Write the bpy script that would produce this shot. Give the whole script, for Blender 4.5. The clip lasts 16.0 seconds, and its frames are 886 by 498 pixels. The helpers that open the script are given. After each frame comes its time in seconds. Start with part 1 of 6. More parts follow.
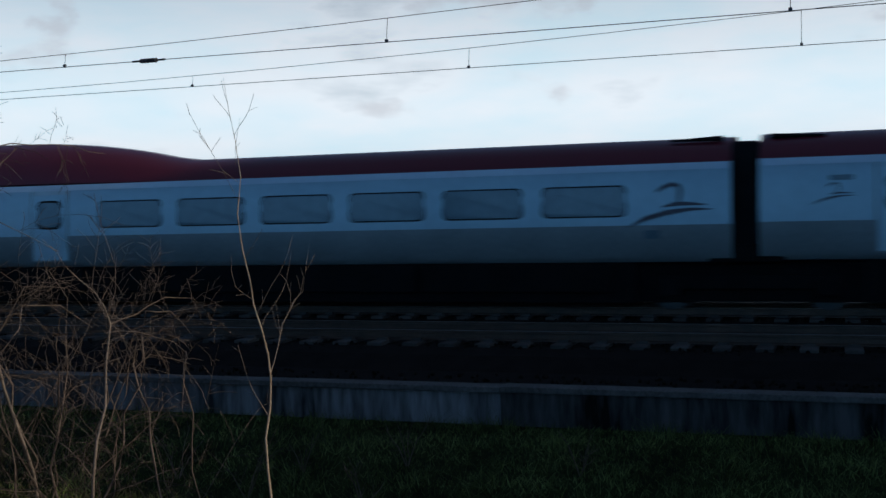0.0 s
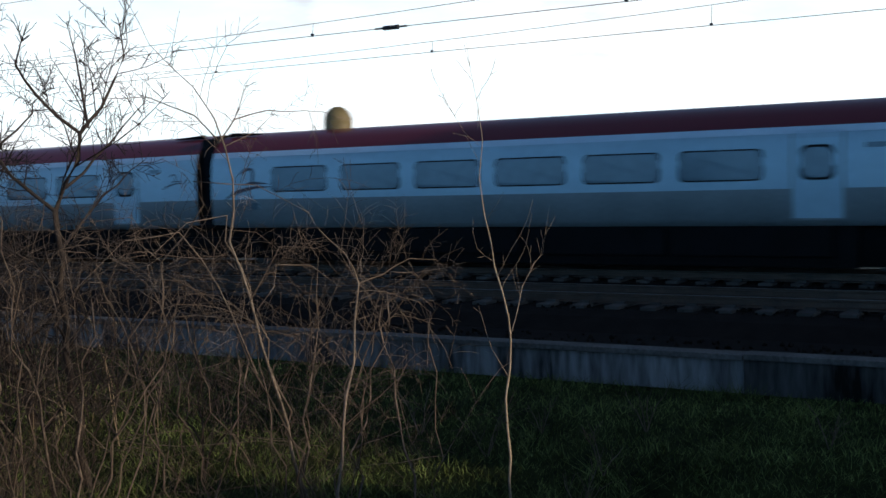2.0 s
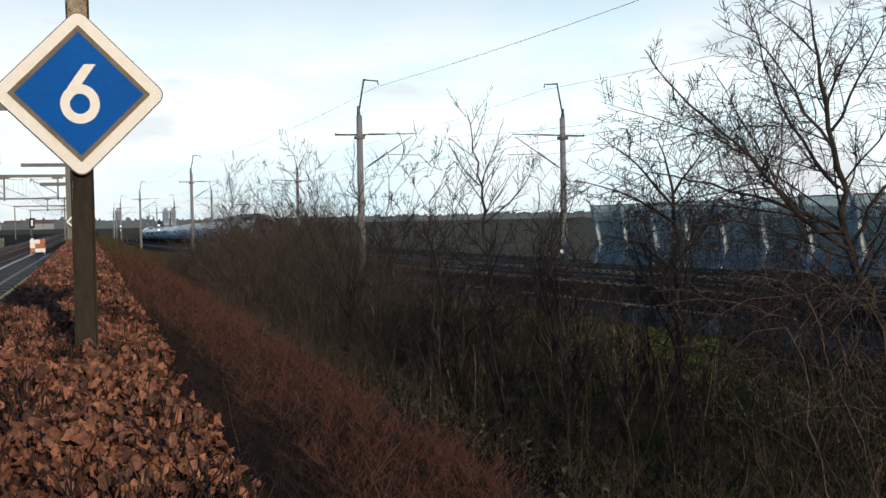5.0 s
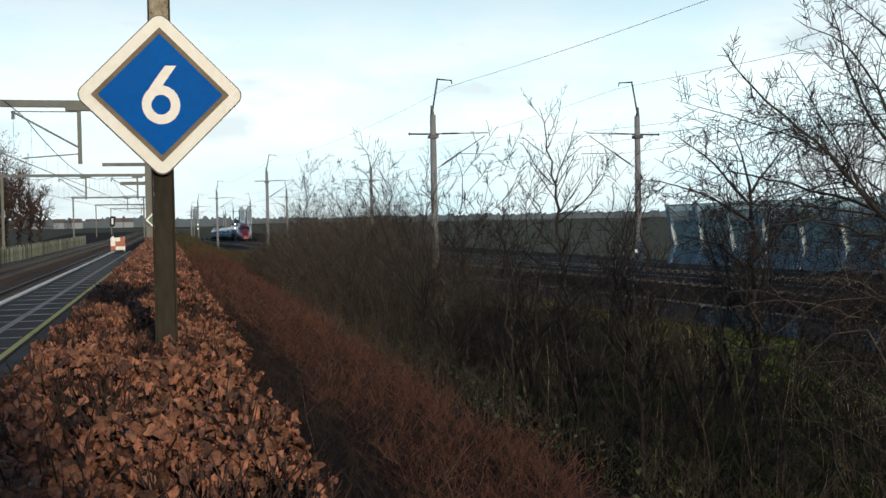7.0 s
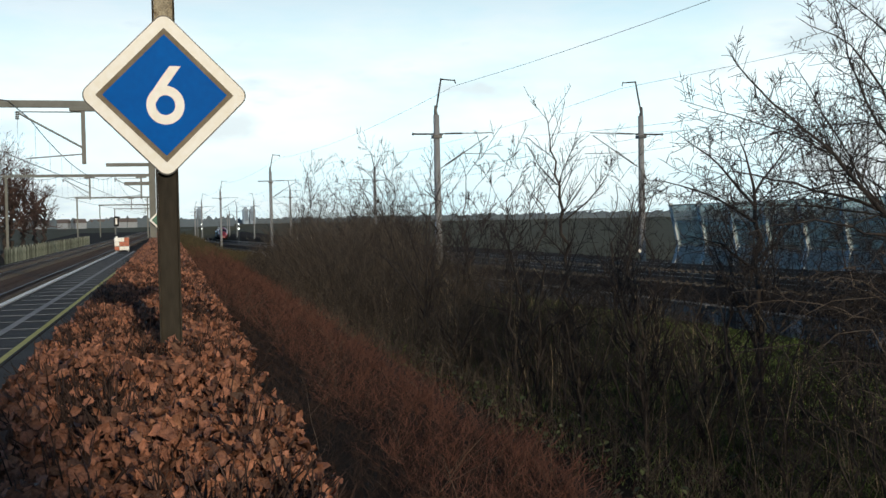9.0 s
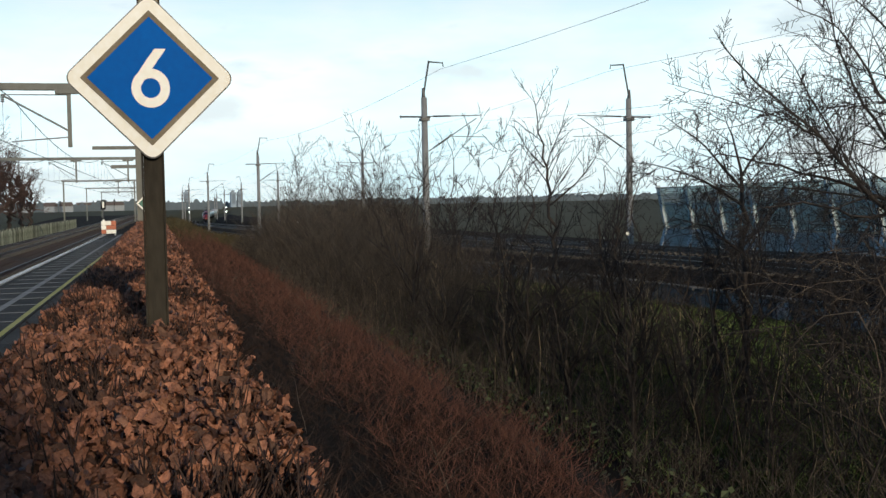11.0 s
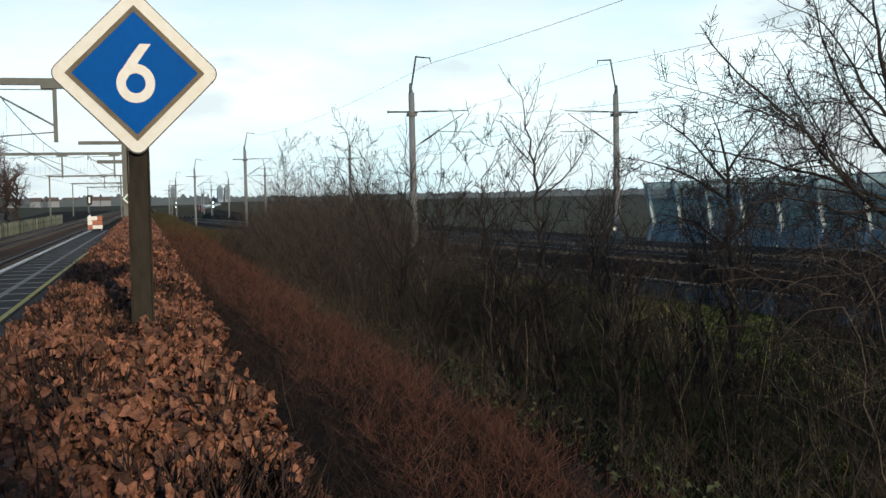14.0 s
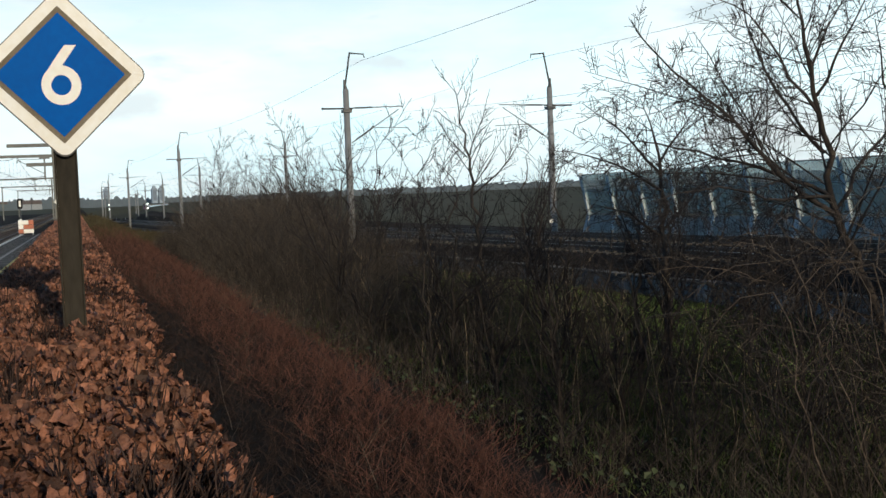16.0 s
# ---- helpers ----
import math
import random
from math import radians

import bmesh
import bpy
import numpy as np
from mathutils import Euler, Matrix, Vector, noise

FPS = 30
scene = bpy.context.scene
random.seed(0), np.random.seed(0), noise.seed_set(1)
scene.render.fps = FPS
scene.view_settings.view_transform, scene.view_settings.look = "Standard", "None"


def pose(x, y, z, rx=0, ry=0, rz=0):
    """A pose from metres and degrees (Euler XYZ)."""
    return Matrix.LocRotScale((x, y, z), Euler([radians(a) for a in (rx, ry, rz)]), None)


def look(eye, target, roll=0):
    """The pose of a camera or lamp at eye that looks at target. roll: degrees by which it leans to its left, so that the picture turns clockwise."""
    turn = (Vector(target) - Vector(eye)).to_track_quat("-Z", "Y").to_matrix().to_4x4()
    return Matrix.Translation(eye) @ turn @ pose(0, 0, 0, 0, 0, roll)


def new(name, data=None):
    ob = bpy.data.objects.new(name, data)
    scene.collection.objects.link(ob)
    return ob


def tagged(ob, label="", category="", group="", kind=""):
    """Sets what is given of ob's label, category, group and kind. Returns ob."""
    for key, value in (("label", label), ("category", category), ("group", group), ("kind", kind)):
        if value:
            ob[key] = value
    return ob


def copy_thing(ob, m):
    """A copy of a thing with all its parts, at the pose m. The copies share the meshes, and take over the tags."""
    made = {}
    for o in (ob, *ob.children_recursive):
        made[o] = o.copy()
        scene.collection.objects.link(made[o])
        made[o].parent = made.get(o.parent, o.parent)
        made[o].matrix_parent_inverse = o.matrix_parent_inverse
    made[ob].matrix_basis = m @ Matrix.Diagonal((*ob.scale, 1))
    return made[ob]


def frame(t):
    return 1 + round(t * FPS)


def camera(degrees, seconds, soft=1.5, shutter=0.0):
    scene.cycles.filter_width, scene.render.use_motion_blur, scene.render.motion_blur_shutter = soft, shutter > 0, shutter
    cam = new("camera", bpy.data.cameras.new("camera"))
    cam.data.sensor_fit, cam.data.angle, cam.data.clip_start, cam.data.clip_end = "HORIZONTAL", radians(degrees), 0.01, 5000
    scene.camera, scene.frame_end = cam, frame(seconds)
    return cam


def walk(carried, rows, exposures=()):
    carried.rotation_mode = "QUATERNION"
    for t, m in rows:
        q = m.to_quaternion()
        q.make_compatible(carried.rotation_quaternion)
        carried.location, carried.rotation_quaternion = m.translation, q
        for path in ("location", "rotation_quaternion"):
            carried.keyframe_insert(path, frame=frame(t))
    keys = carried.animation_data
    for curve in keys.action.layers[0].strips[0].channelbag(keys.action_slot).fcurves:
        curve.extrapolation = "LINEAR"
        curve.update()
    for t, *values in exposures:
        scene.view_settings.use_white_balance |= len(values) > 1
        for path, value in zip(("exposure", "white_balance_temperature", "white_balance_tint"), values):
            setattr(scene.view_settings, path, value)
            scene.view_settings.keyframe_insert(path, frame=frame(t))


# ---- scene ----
# World: x to the right of the high-speed line's heading, y along it, z = 0 on the platform.
cam = camera(42.0, 16.0, shutter=0.1)
# seconds, x, y, z, yaw, pitch, roll
PATH = (
    (0.0, 0.428, -0.932, 1.549, -70.64, -1.73, -1.32), (0.5, 0.45, -0.879, 1.552, -67.76, -2.25, -0.35),
    (1.0, 0.346, -0.92, 1.556, -66.04, -2.54, -0.16), (1.5, 0.331, -0.884, 1.573, -62.68, -2.92, -0.99),
    (2.0, 0.414, -0.866, 1.546, -59.03, -3.27, -1.49), (2.5, 0.311, -0.792, 1.574, -55.53, -3.19, -1.9),
    (3.0, 0.191, -0.563, 1.59, -44.74, -2.78, -1.19), (3.2, 0.185, -0.472, 1.594, -39.95, -2.61, -0.99),
    (3.5, 0.121, -0.38, 1.607, -34.46, -2.65, -1.42),
    (4.0, 0.029, -0.314, 1.636, -28.28, -1.59, -0.84), (4.5, 0.005, -0.144, 1.64, -22.92, -1.53, -1.13),
    (5.0, 0.012, 0.0, 1.647, -19.45, -1.58, -1.19), (5.2, 0.01, 0.0, 1.647, -18.78, -1.72, -1.22),
    (7.5, 0.003, 0.0, 1.649, -15.62, -1.58, -1.09), (8.0, 0.003, 0.01, 1.649, -15.57, -1.75, -1.16),
    (8.5, 0.003, 0.01, 1.651, -15.82, -1.64, -1.13), (9.0, 0.0, 0.0, 1.65, -15.66, -1.55, -1.1),
    (9.5, 0.003, 0.0, 1.65, -16.23, -2.06, -1.12), (9.7, 0.005, 0.0, 1.65, -16.31, -2.2, -1.17),
    (11.8, 0.006, 0.0, 1.652, -16.01, -2.44, -1.26), (12.0, 0.006, 0.0, 1.65, -15.84, -2.46, -1.33),
    (12.5, 0.004, 0.0, 1.653, -15.97, -2.76, -1.12), (13.0, 0.0, 0.0, 1.652, -16.1, -2.5, -0.96),
    (13.5, 0.003, 0.0, 1.65, -16.4, -2.56, -1.1), (14.0, 0.012, 0.0, 1.653, -16.85, -2.66, -1.17),
    (14.5, 0.025, 0.0, 1.656, -16.83, -2.58, -1.36), (15.0, 0.025, 0.0, 1.656, -17.1, -2.77, -1.47),
    (15.5, 0.026, -0.01, 1.656, -17.93, -3.01, -2.03), (16.0, 0.026, -0.03, 1.654, -19.89, -2.98, -2.38))


def aim(x, y, z, yaw, pitch, roll):
    ya, pi = radians(yaw), radians(pitch)
    way = Vector((-math.sin(ya) * math.cos(pi), math.cos(ya) * math.cos(pi), math.sin(pi)))
    return look((x, y, z), Vector((x, y, z)) + way * 10, roll)


EXPOSURES = ((0.0, -0.5, 6150, 10), (0.5, -0.3, 6300, 10), (1.0, -0.15, 6400, 10), (1.5, 0.05, 6500, 10), (2.5, 0.15, 6500, 10), (3.0, 0.35, 6500, 10), (3.5, 0.35, 6500, 10), (4.0, 0.1, 6500, 10), (5.0, -0.1, 6450, 8), (7.5, -0.1, 6300, 2), (16.0, -0.1, 6300, 2))
walk(cam, [(r[0], aim(*r[1:])) for r in PATH], EXPOSURES)

# ---- light ----
SUN_AZ, SUN_EL = 176.5, 15.0  # degrees from +y towards +x, and up
world = bpy.data.worlds.new("sky")
scene.world = world
world.use_nodes = True
wn = world.node_tree
wn.nodes.clear()
w_out = wn.nodes.new("ShaderNodeOutputWorld")
w_bg = wn.nodes.new("ShaderNodeBackground")
w_sky = wn.nodes.new("ShaderNodeTexSky")
w_sky.sky_type = "NISHITA"
w_sky.sun_disc = False
w_sky.sun_elevation = radians(SUN_EL)
w_sky.sun_rotation = radians(SUN_AZ)
w_sky.dust_density = 2.0
w_bg.inputs["Strength"].default_value = 0.12
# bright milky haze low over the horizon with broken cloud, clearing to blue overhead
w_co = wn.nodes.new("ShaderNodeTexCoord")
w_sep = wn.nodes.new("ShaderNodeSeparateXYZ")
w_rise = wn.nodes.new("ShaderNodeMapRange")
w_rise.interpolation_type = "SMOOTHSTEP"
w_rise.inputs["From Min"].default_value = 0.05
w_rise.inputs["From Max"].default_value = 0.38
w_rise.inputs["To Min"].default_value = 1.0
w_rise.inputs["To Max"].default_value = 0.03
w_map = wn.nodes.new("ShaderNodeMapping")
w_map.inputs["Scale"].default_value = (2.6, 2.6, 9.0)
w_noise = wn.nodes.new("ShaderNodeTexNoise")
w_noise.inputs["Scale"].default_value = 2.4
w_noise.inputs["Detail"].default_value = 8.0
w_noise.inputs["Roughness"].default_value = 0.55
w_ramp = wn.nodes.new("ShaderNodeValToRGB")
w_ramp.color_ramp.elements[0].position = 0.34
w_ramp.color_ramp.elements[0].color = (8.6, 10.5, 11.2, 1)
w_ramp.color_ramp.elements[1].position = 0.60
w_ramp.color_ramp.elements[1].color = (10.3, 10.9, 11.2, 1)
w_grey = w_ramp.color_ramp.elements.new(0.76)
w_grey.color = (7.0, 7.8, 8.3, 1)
w_mix = wn.nodes.new("ShaderNodeMixRGB")
w_blue = wn.nodes.new("ShaderNodeMixRGB")
w_blue.blend_type = "MULTIPLY"
w_blue.inputs["Fac"].default_value = 1.0
w_blue.inputs["Color2"].default_value = (0.26, 0.40, 0.62, 1)
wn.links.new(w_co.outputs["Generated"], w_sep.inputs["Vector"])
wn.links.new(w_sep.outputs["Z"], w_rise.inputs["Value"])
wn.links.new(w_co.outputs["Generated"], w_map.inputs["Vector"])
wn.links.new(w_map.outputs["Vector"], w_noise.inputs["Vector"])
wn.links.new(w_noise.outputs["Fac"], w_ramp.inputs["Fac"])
wn.links.new(w_sky.outputs["Color"], w_blue.inputs["Color1"])
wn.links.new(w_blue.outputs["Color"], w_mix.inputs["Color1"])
# the haze thins out towards the side behind the platform, where the sky is clear
w_side = wn.nodes.new("ShaderNodeMapRange")
w_side.interpolation_type = "SMOOTHSTEP"
w_side.inputs["From Min"].default_value = -0.75
w_side.inputs["From Max"].default_value = 0.0
w_side.inputs["To Min"].default_value = 1.0
w_side.inputs["To Max"].default_value = 0.0
w_clear = wn.nodes.new("ShaderNodeMixRGB")
w_clear.inputs["Color2"].default_value = (2.6, 6.6, 12.0, 1)
wn.links.new(w_sep.outputs["X"], w_side.inputs["Value"])
wn.links.new(w_side.outputs["Result"], w_clear.inputs["Fac"])
w_map2 = wn.nodes.new("ShaderNodeMapping")
w_map2.inputs["Scale"].default_value = (1.0, 1.0, 2.2)
w_puff = wn.nodes.new("ShaderNodeTexNoise")
w_puff.inputs["Scale"].default_value = 9.0
w_puff.inputs["Detail"].default_value = 6.0
w_edge = wn.nodes.new("ShaderNodeMapRange")
w_edge.interpolation_type = "SMOOTHSTEP"
w_edge.inputs["From Min"].default_value = 0.585
w_edge.inputs["From Max"].default_value = 0.70
w_edge.inputs["To Max"].default_value = 0.75
w_cloud = wn.nodes.new("ShaderNodeMixRGB")
w_cloud.inputs["Color2"].default_value = (7.7, 7.9, 8.2, 1)
wn.links.new(w_co.outputs["Generated"], w_map2.inputs["Vector"])
wn.links.new(w_map2.outputs["Vector"], w_puff.inputs["Vector"])
wn.links.new(w_puff.outputs["Fac"], w_edge.inputs["Value"])
wn.links.new(w_edge.outputs["Result"], w_cloud.inputs["Fac"])
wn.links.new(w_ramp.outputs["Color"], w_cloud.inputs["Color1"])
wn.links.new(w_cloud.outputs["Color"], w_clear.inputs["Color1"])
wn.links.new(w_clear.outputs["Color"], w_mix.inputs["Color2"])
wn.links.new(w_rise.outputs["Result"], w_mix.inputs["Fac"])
# the lowest sky is greyer than the haze above it
w_low = wn.nodes.new("ShaderNodeMapRange")
w_low.interpolation_type = "SMOOTHSTEP"
w_low.inputs["From Min"].default_value = 0.0
w_low.inputs["From Max"].default_value = 0.11
w_low.inputs["To Min"].default_value = 0.80
w_low.inputs["To Max"].default_value = 1.0
w_dim = wn.nodes.new("ShaderNodeVectorMath")
w_dim.operation = "SCALE"
wn.links.new(w_sep.outputs["Z"], w_low.inputs["Value"])
wn.links.new(w_low.outputs["Result"], w_dim.inputs["Scale"])
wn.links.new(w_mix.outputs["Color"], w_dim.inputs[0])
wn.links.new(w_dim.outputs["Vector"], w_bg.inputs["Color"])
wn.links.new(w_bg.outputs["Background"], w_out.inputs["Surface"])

sun = new("sun", bpy.data.lights.new("sun", "SUN"))
sun.data.energy = 2.9
sun.data.angle = radians(0.6)
sun.data.color = (1.0, 0.80, 0.60)
_s = Vector((math.sin(radians(SUN_AZ)) * math.cos(radians(SUN_EL)), math.cos(radians(SUN_AZ)) * math.cos(radians(SUN_EL)), math.sin(radians(SUN_EL))))
sun.matrix_world = look(_s * 60, (0, 0, 0))


# ---- materials ----
def mat(name, color, rough=0.8, metal=0.0, color2=None, scale=4.0, fine=40.0, mix=0.5, bump=0.0, bump_scale=30.0, island=0.0, objrand=0.0, spec=None, coat=0.0, stretch=None, rough_var=0.0):
    m = bpy.data.materials.new(name)
    m.use_nodes = True
    n, l = m.node_tree.nodes, m.node_tree.links
    b = n["Principled BSDF"]
    b.inputs["Roughness"].default_value = rough
    b.inputs["Metallic"].default_value = metal
    b.inputs["Specular IOR Level"].default_value = spec if spec is not None else (0.5 if rough < 0.7 else 0.1)
    b.inputs["Coat Weight"].default_value = coat
    if color2 is None:
        color2 = tuple(c * 0.65 for c in color)
    co = n.new("ShaderNodeTexCoord")
    mp = n.new("ShaderNodeMapping")
    if stretch:
        mp.inputs["Scale"].default_value = stretch
    l.new(co.outputs["Object"], mp.inputs["Vector"])
    n1 = n.new("ShaderNodeTexNoise")
    n1.inputs["Scale"].default_value = scale
    n1.inputs["Detail"].default_value = 5
    n2 = n.new("ShaderNodeTexNoise")
    n2.inputs["Scale"].default_value = fine
    n2.inputs["Detail"].default_value = 3
    l.new(mp.outputs["Vector"], n1.inputs["Vector"])
    l.new(mp.outputs["Vector"], n2.inputs["Vector"])
    add = n.new("ShaderNodeMath")
    add.operation = "MULTIPLY_ADD"
    add.inputs[1].default_value = 0.45
    l.new(n2.outputs["Fac"], add.inputs[0])
    half = n.new("ShaderNodeMath")
    half.operation = "MULTIPLY"
    half.inputs[1].default_value = 0.55
    l.new(n1.outputs["Fac"], half.inputs[0])
    l.new(half.outputs[0], add.inputs[2])
    rp = n.new("ShaderNodeValToRGB")
    rp.color_ramp.elements[0].position = 0.5 - 0.22 * max(mix, 0.05)
    rp.color_ramp.elements[1].position = 0.5 + 0.22 * max(mix, 0.05)
    rp.color_ramp.elements[0].color = (*color2, 1)
    rp.color_ramp.elements[1].color = (*color, 1)
    l.new(add.outputs[0], rp.inputs["Fac"])
    last = rp.outputs["Color"]
    for amount, node, out in ((island, "ShaderNodeNewGeometry", "Random Per Island"), (objrand, "ShaderNodeObjectInfo", "Random")):
        if amount:
            g = n.new(node)
            mr = n.new("ShaderNodeMapRange")
            mr.inputs["To Min"].default_value = 1 - amount
            mr.inputs["To Max"].default_value = 1 + amount
            l.new(g.outputs[out], mr.inputs["Value"])
            hs = n.new("ShaderNodeHueSaturation")
            l.new(mr.outputs["Result"], hs.inputs["Value"])
            l.new(last, hs.inputs["Color"])
            last = hs.outputs["Color"]
    l.new(last, b.inputs["Base Color"])
    if rough_var:
        rr = n.new("ShaderNodeMapRange")
        rr.inputs["To Min"].default_value = max(0.02, rough - rough_var)
        rr.inputs["To Max"].default_value = min(1, rough + rough_var)
        l.new(add.outputs[0], rr.inputs["Value"])
        l.new(rr.outputs["Result"], b.inputs["Roughness"])
    if bump:
        nb = n.new("ShaderNodeTexNoise")
        nb.inputs["Scale"].default_value = bump_scale
        nb.inputs["Detail"].default_value = 4
        l.new(mp.outputs["Vector"], nb.inputs["Vector"])
        bp = n.new("ShaderNodeBump")
        bp.inputs["Strength"].default_value = bump
        bp.inputs["Distance"].default_value = 0.02
        l.new(nb.outputs["Fac"], bp.inputs["Height"])
        l.new(bp.outputs["Normal"], b.inputs["Normal"])
    return m


def glow(name, color, strength):
    m = bpy.data.materials.new(name)
    m.use_nodes = True
    b = m.node_tree.nodes["Principled BSDF"]
    b.inputs["Base Color"].default_value = (*color, 1)
    b.inputs["Emission Color"].default_value = (*color, 1)
    b.inputs["Emission Strength"].default_value = strength
    return m


def pane_glass(name, tint, clear=0.75):
    m = bpy.data.materials.new(name)
    m.use_nodes = True
    n, l = m.node_tree.nodes, m.node_tree.links
    n.remove(n["Principled BSDF"])
    tr = n.new("ShaderNodeBsdfTransparent")
    tr.inputs["Color"].default_value = (*tint, 1)
    gl = n.new("ShaderNodeBsdfGlossy")
    gl.inputs["Roughness"].default_value = 0.12
    df = n.new("ShaderNodeBsdfDiffuse")
    df.inputs["Color"].default_value = (0.45, 0.56, 0.57, 1)
    m1 = n.new("ShaderNodeMixShader")
    m1.inputs["Fac"].default_value = 1 - clear
    m2 = n.new("ShaderNodeMixShader")
    l.new(tr.outputs[0], m1.inputs[1])
    l.new(df.outputs[0], m1.inputs[2])
    m2.inputs["Fac"].default_value = 0.10
    l.new(m1.outputs[0], m2.inputs[1])
    l.new(gl.outputs[0], m2.inputs[2])
    l.new(m2.outputs[0], n["Material Output"].inputs["Surface"])
    return m


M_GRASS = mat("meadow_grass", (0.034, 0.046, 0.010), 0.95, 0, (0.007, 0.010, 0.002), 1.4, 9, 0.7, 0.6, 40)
M_FIELD = mat("field", (0.088, 0.088, 0.056), 0.95, 0, (0.062, 0.062, 0.042), 0.03, 0.4, 0.8, 0.3, 3)
# leaf litter with the hollow's shade put into its dark base colour
M_SHADELITTER = mat("shade_dark_litter", (0.026, 0.020, 0.0155), 0.95, 0, (0.010, 0.008, 0.0065), 1.5, 25, 0.9, 0.8, 40)
M_BLADE = mat("grass_blades", (0.19, 0.25, 0.078), 0.75, 0, (0.03, 0.042, 0.011), 1.4, 9, 0.6, island=0.6)
# ballast and its stones: dimness of the low corner is put into the colour
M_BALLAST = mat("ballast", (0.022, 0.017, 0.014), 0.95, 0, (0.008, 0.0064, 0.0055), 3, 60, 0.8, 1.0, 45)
M_DAMP = mat("damp_stained_concrete", (0.12, 0.12, 0.118), 0.85, 0, (0.009, 0.010, 0.009), 2.0, 9, 0.6, 0.4, 30, stretch=(1, 1, 0.18), rough_var=0.1)
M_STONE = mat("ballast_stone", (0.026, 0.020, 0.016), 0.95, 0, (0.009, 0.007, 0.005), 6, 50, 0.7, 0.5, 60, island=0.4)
M_CONC = mat("weathered_concrete", (0.36, 0.362, 0.362), 0.85, 0, (0.05, 0.051, 0.051), 2.0, 9, 0.6, 0.4, 30, objrand=0.3, stretch=(1, 1, 0.18), rough_var=0.1)
M_CONC2 = mat("pale_concrete", (0.46, 0.45, 0.43), 0.85, 0, (0.30, 0.29, 0.28), 1.6, 25, 0.7, 0.3, 40)
M_SLEEPER = mat("sleeper_concrete", (0.105, 0.098, 0.09), 0.85, 0, (0.07, 0.06, 0.05), 4, 30, 0.8, 0.3, 40, objrand=0.2)
M_RAIL = mat("rail_steel", (0.13, 0.085, 0.06), 0.55, 0.5, (0.07, 0.05, 0.04), 3, 40, 0.6)
M_RAILTOP = mat("polished_rail_head", (0.22, 0.21, 0.20), 0.45, 1.0, (0.24, 0.23, 0.22), 3, 40, 0.5)
M_GALV = mat("galvanised_steel", (0.34, 0.345, 0.34), 0.5, 0.6, (0.22, 0.225, 0.22), 2, 30, 0.6, 0.1, 40)
M_MAST = mat("mast_concrete", (0.26, 0.265, 0.27), 0.85, 0, (0.19, 0.19, 0.19), 1.2, 20, 0.7, 0.2, 40)
M_DARKSTEEL = mat("dark_steel", (0.10, 0.10, 0.10), 0.5, 0.6, (0.06, 0.06, 0.06), 4, 40, 0.6)
M_WIRE = mat("copper_wire", (0.10, 0.095, 0.095), 0.6, 0.3)
M_BARK = mat("bark_dark", (0.070, 0.057, 0.048), 0.9, 0, (0.045, 0.037, 0.032), 6, 50, 0.9, 0.6, 60)
M_TWIG = mat("twig_dark", (0.056, 0.047, 0.043), 0.85, 0, (0.026, 0.023, 0.022), 4, 30, 0.8, island=0.3)
M_BARKL = mat("bark_pale", (0.32, 0.265, 0.21), 0.85, 0, (0.14, 0.11, 0.085), 6, 50, 0.9, 0.5, 60)
M_BIRCH = mat("birch_bark", (0.52, 0.43, 0.32), 0.8, 0, (0.26, 0.20, 0.14), 9, 50, 0.9, 0.4, 60)
M_TWIGR = mat("twig_reddish", (0.13, 0.085, 0.072), 0.85, 0, (0.07, 0.048, 0.042), 0.5, 30, 0.8, island=0.3)
M_TWIGL = mat("twig_pale", (0.18, 0.145, 0.115), 0.85, 0, (0.065, 0.050, 0.040), 4, 30, 0.8, island=0.4)
M_SCRUB = mat("scrub_stems", (0.122, 0.099, 0.078), 0.9, 0, (0.046, 0.039, 0.033), 0.8, 30, 0.9, island=0.7)
M_REDTWIG = mat("reddish_scrub_stems", (0.180, 0.084, 0.062), 0.85, 0, (0.082, 0.045, 0.036), 2, 30, 0.8, island=0.45)
M_STRAW = mat("dry_straw", (0.36, 0.29, 0.19), 0.9, 0, (0.22, 0.17, 0.11), 4, 30, 0.8, island=0.3)
M_DRYGRASS = mat("dry_olive_grass", (0.115, 0.092, 0.048), 0.9, 0, (0.05, 0.042, 0.024), 0.4, 20, 0.8, island=0.4)
M_LEAF = mat("dry_beech_leaf", (0.34, 0.150, 0.088), 0.6, 0, (0.080, 0.032, 0.021), 14, 90, 0.8, 0.5, 150, island=0.8)
M_LEAFP = mat("dry_beech_leaf_near", (0.32, 0.155, 0.088), 0.6, 0, (0.08, 0.035, 0.023), 14, 90, 0.9, 0.5, 150, objrand=0.75)
M_GREENLEAF = mat("bramble_leaf", (0.06, 0.075, 0.025), 0.6, 0, (0.035, 0.042, 0.016), 8, 60, 0.8, island=0.4)
M_PAVE = mat("platform_paving", (0.078, 0.080, 0.078), 0.75, 0, (0.042, 0.043, 0.042), 1.2, 25, 0.8, 0.3, 60, objrand=0.15, rough_var=0.15)
M_PALEPAVE = mat("pale_paving_strip", (0.34, 0.34, 0.34), 0.7, 0, (0.24, 0.24, 0.24), 2, 30, 0.7, 0.2, 60, objrand=0.1)
M_WHITE = mat("white_paint", (0.88, 0.87, 0.83), 0.45, 0, (0.80, 0.76, 0.66), 2.2, 30, 0.6, 0.05, 30)
M_YELLOW = mat("yellow_paint", (0.55, 0.50, 0.10), 0.6, 0, (0.40, 0.37, 0.10), 3, 30, 0.8)
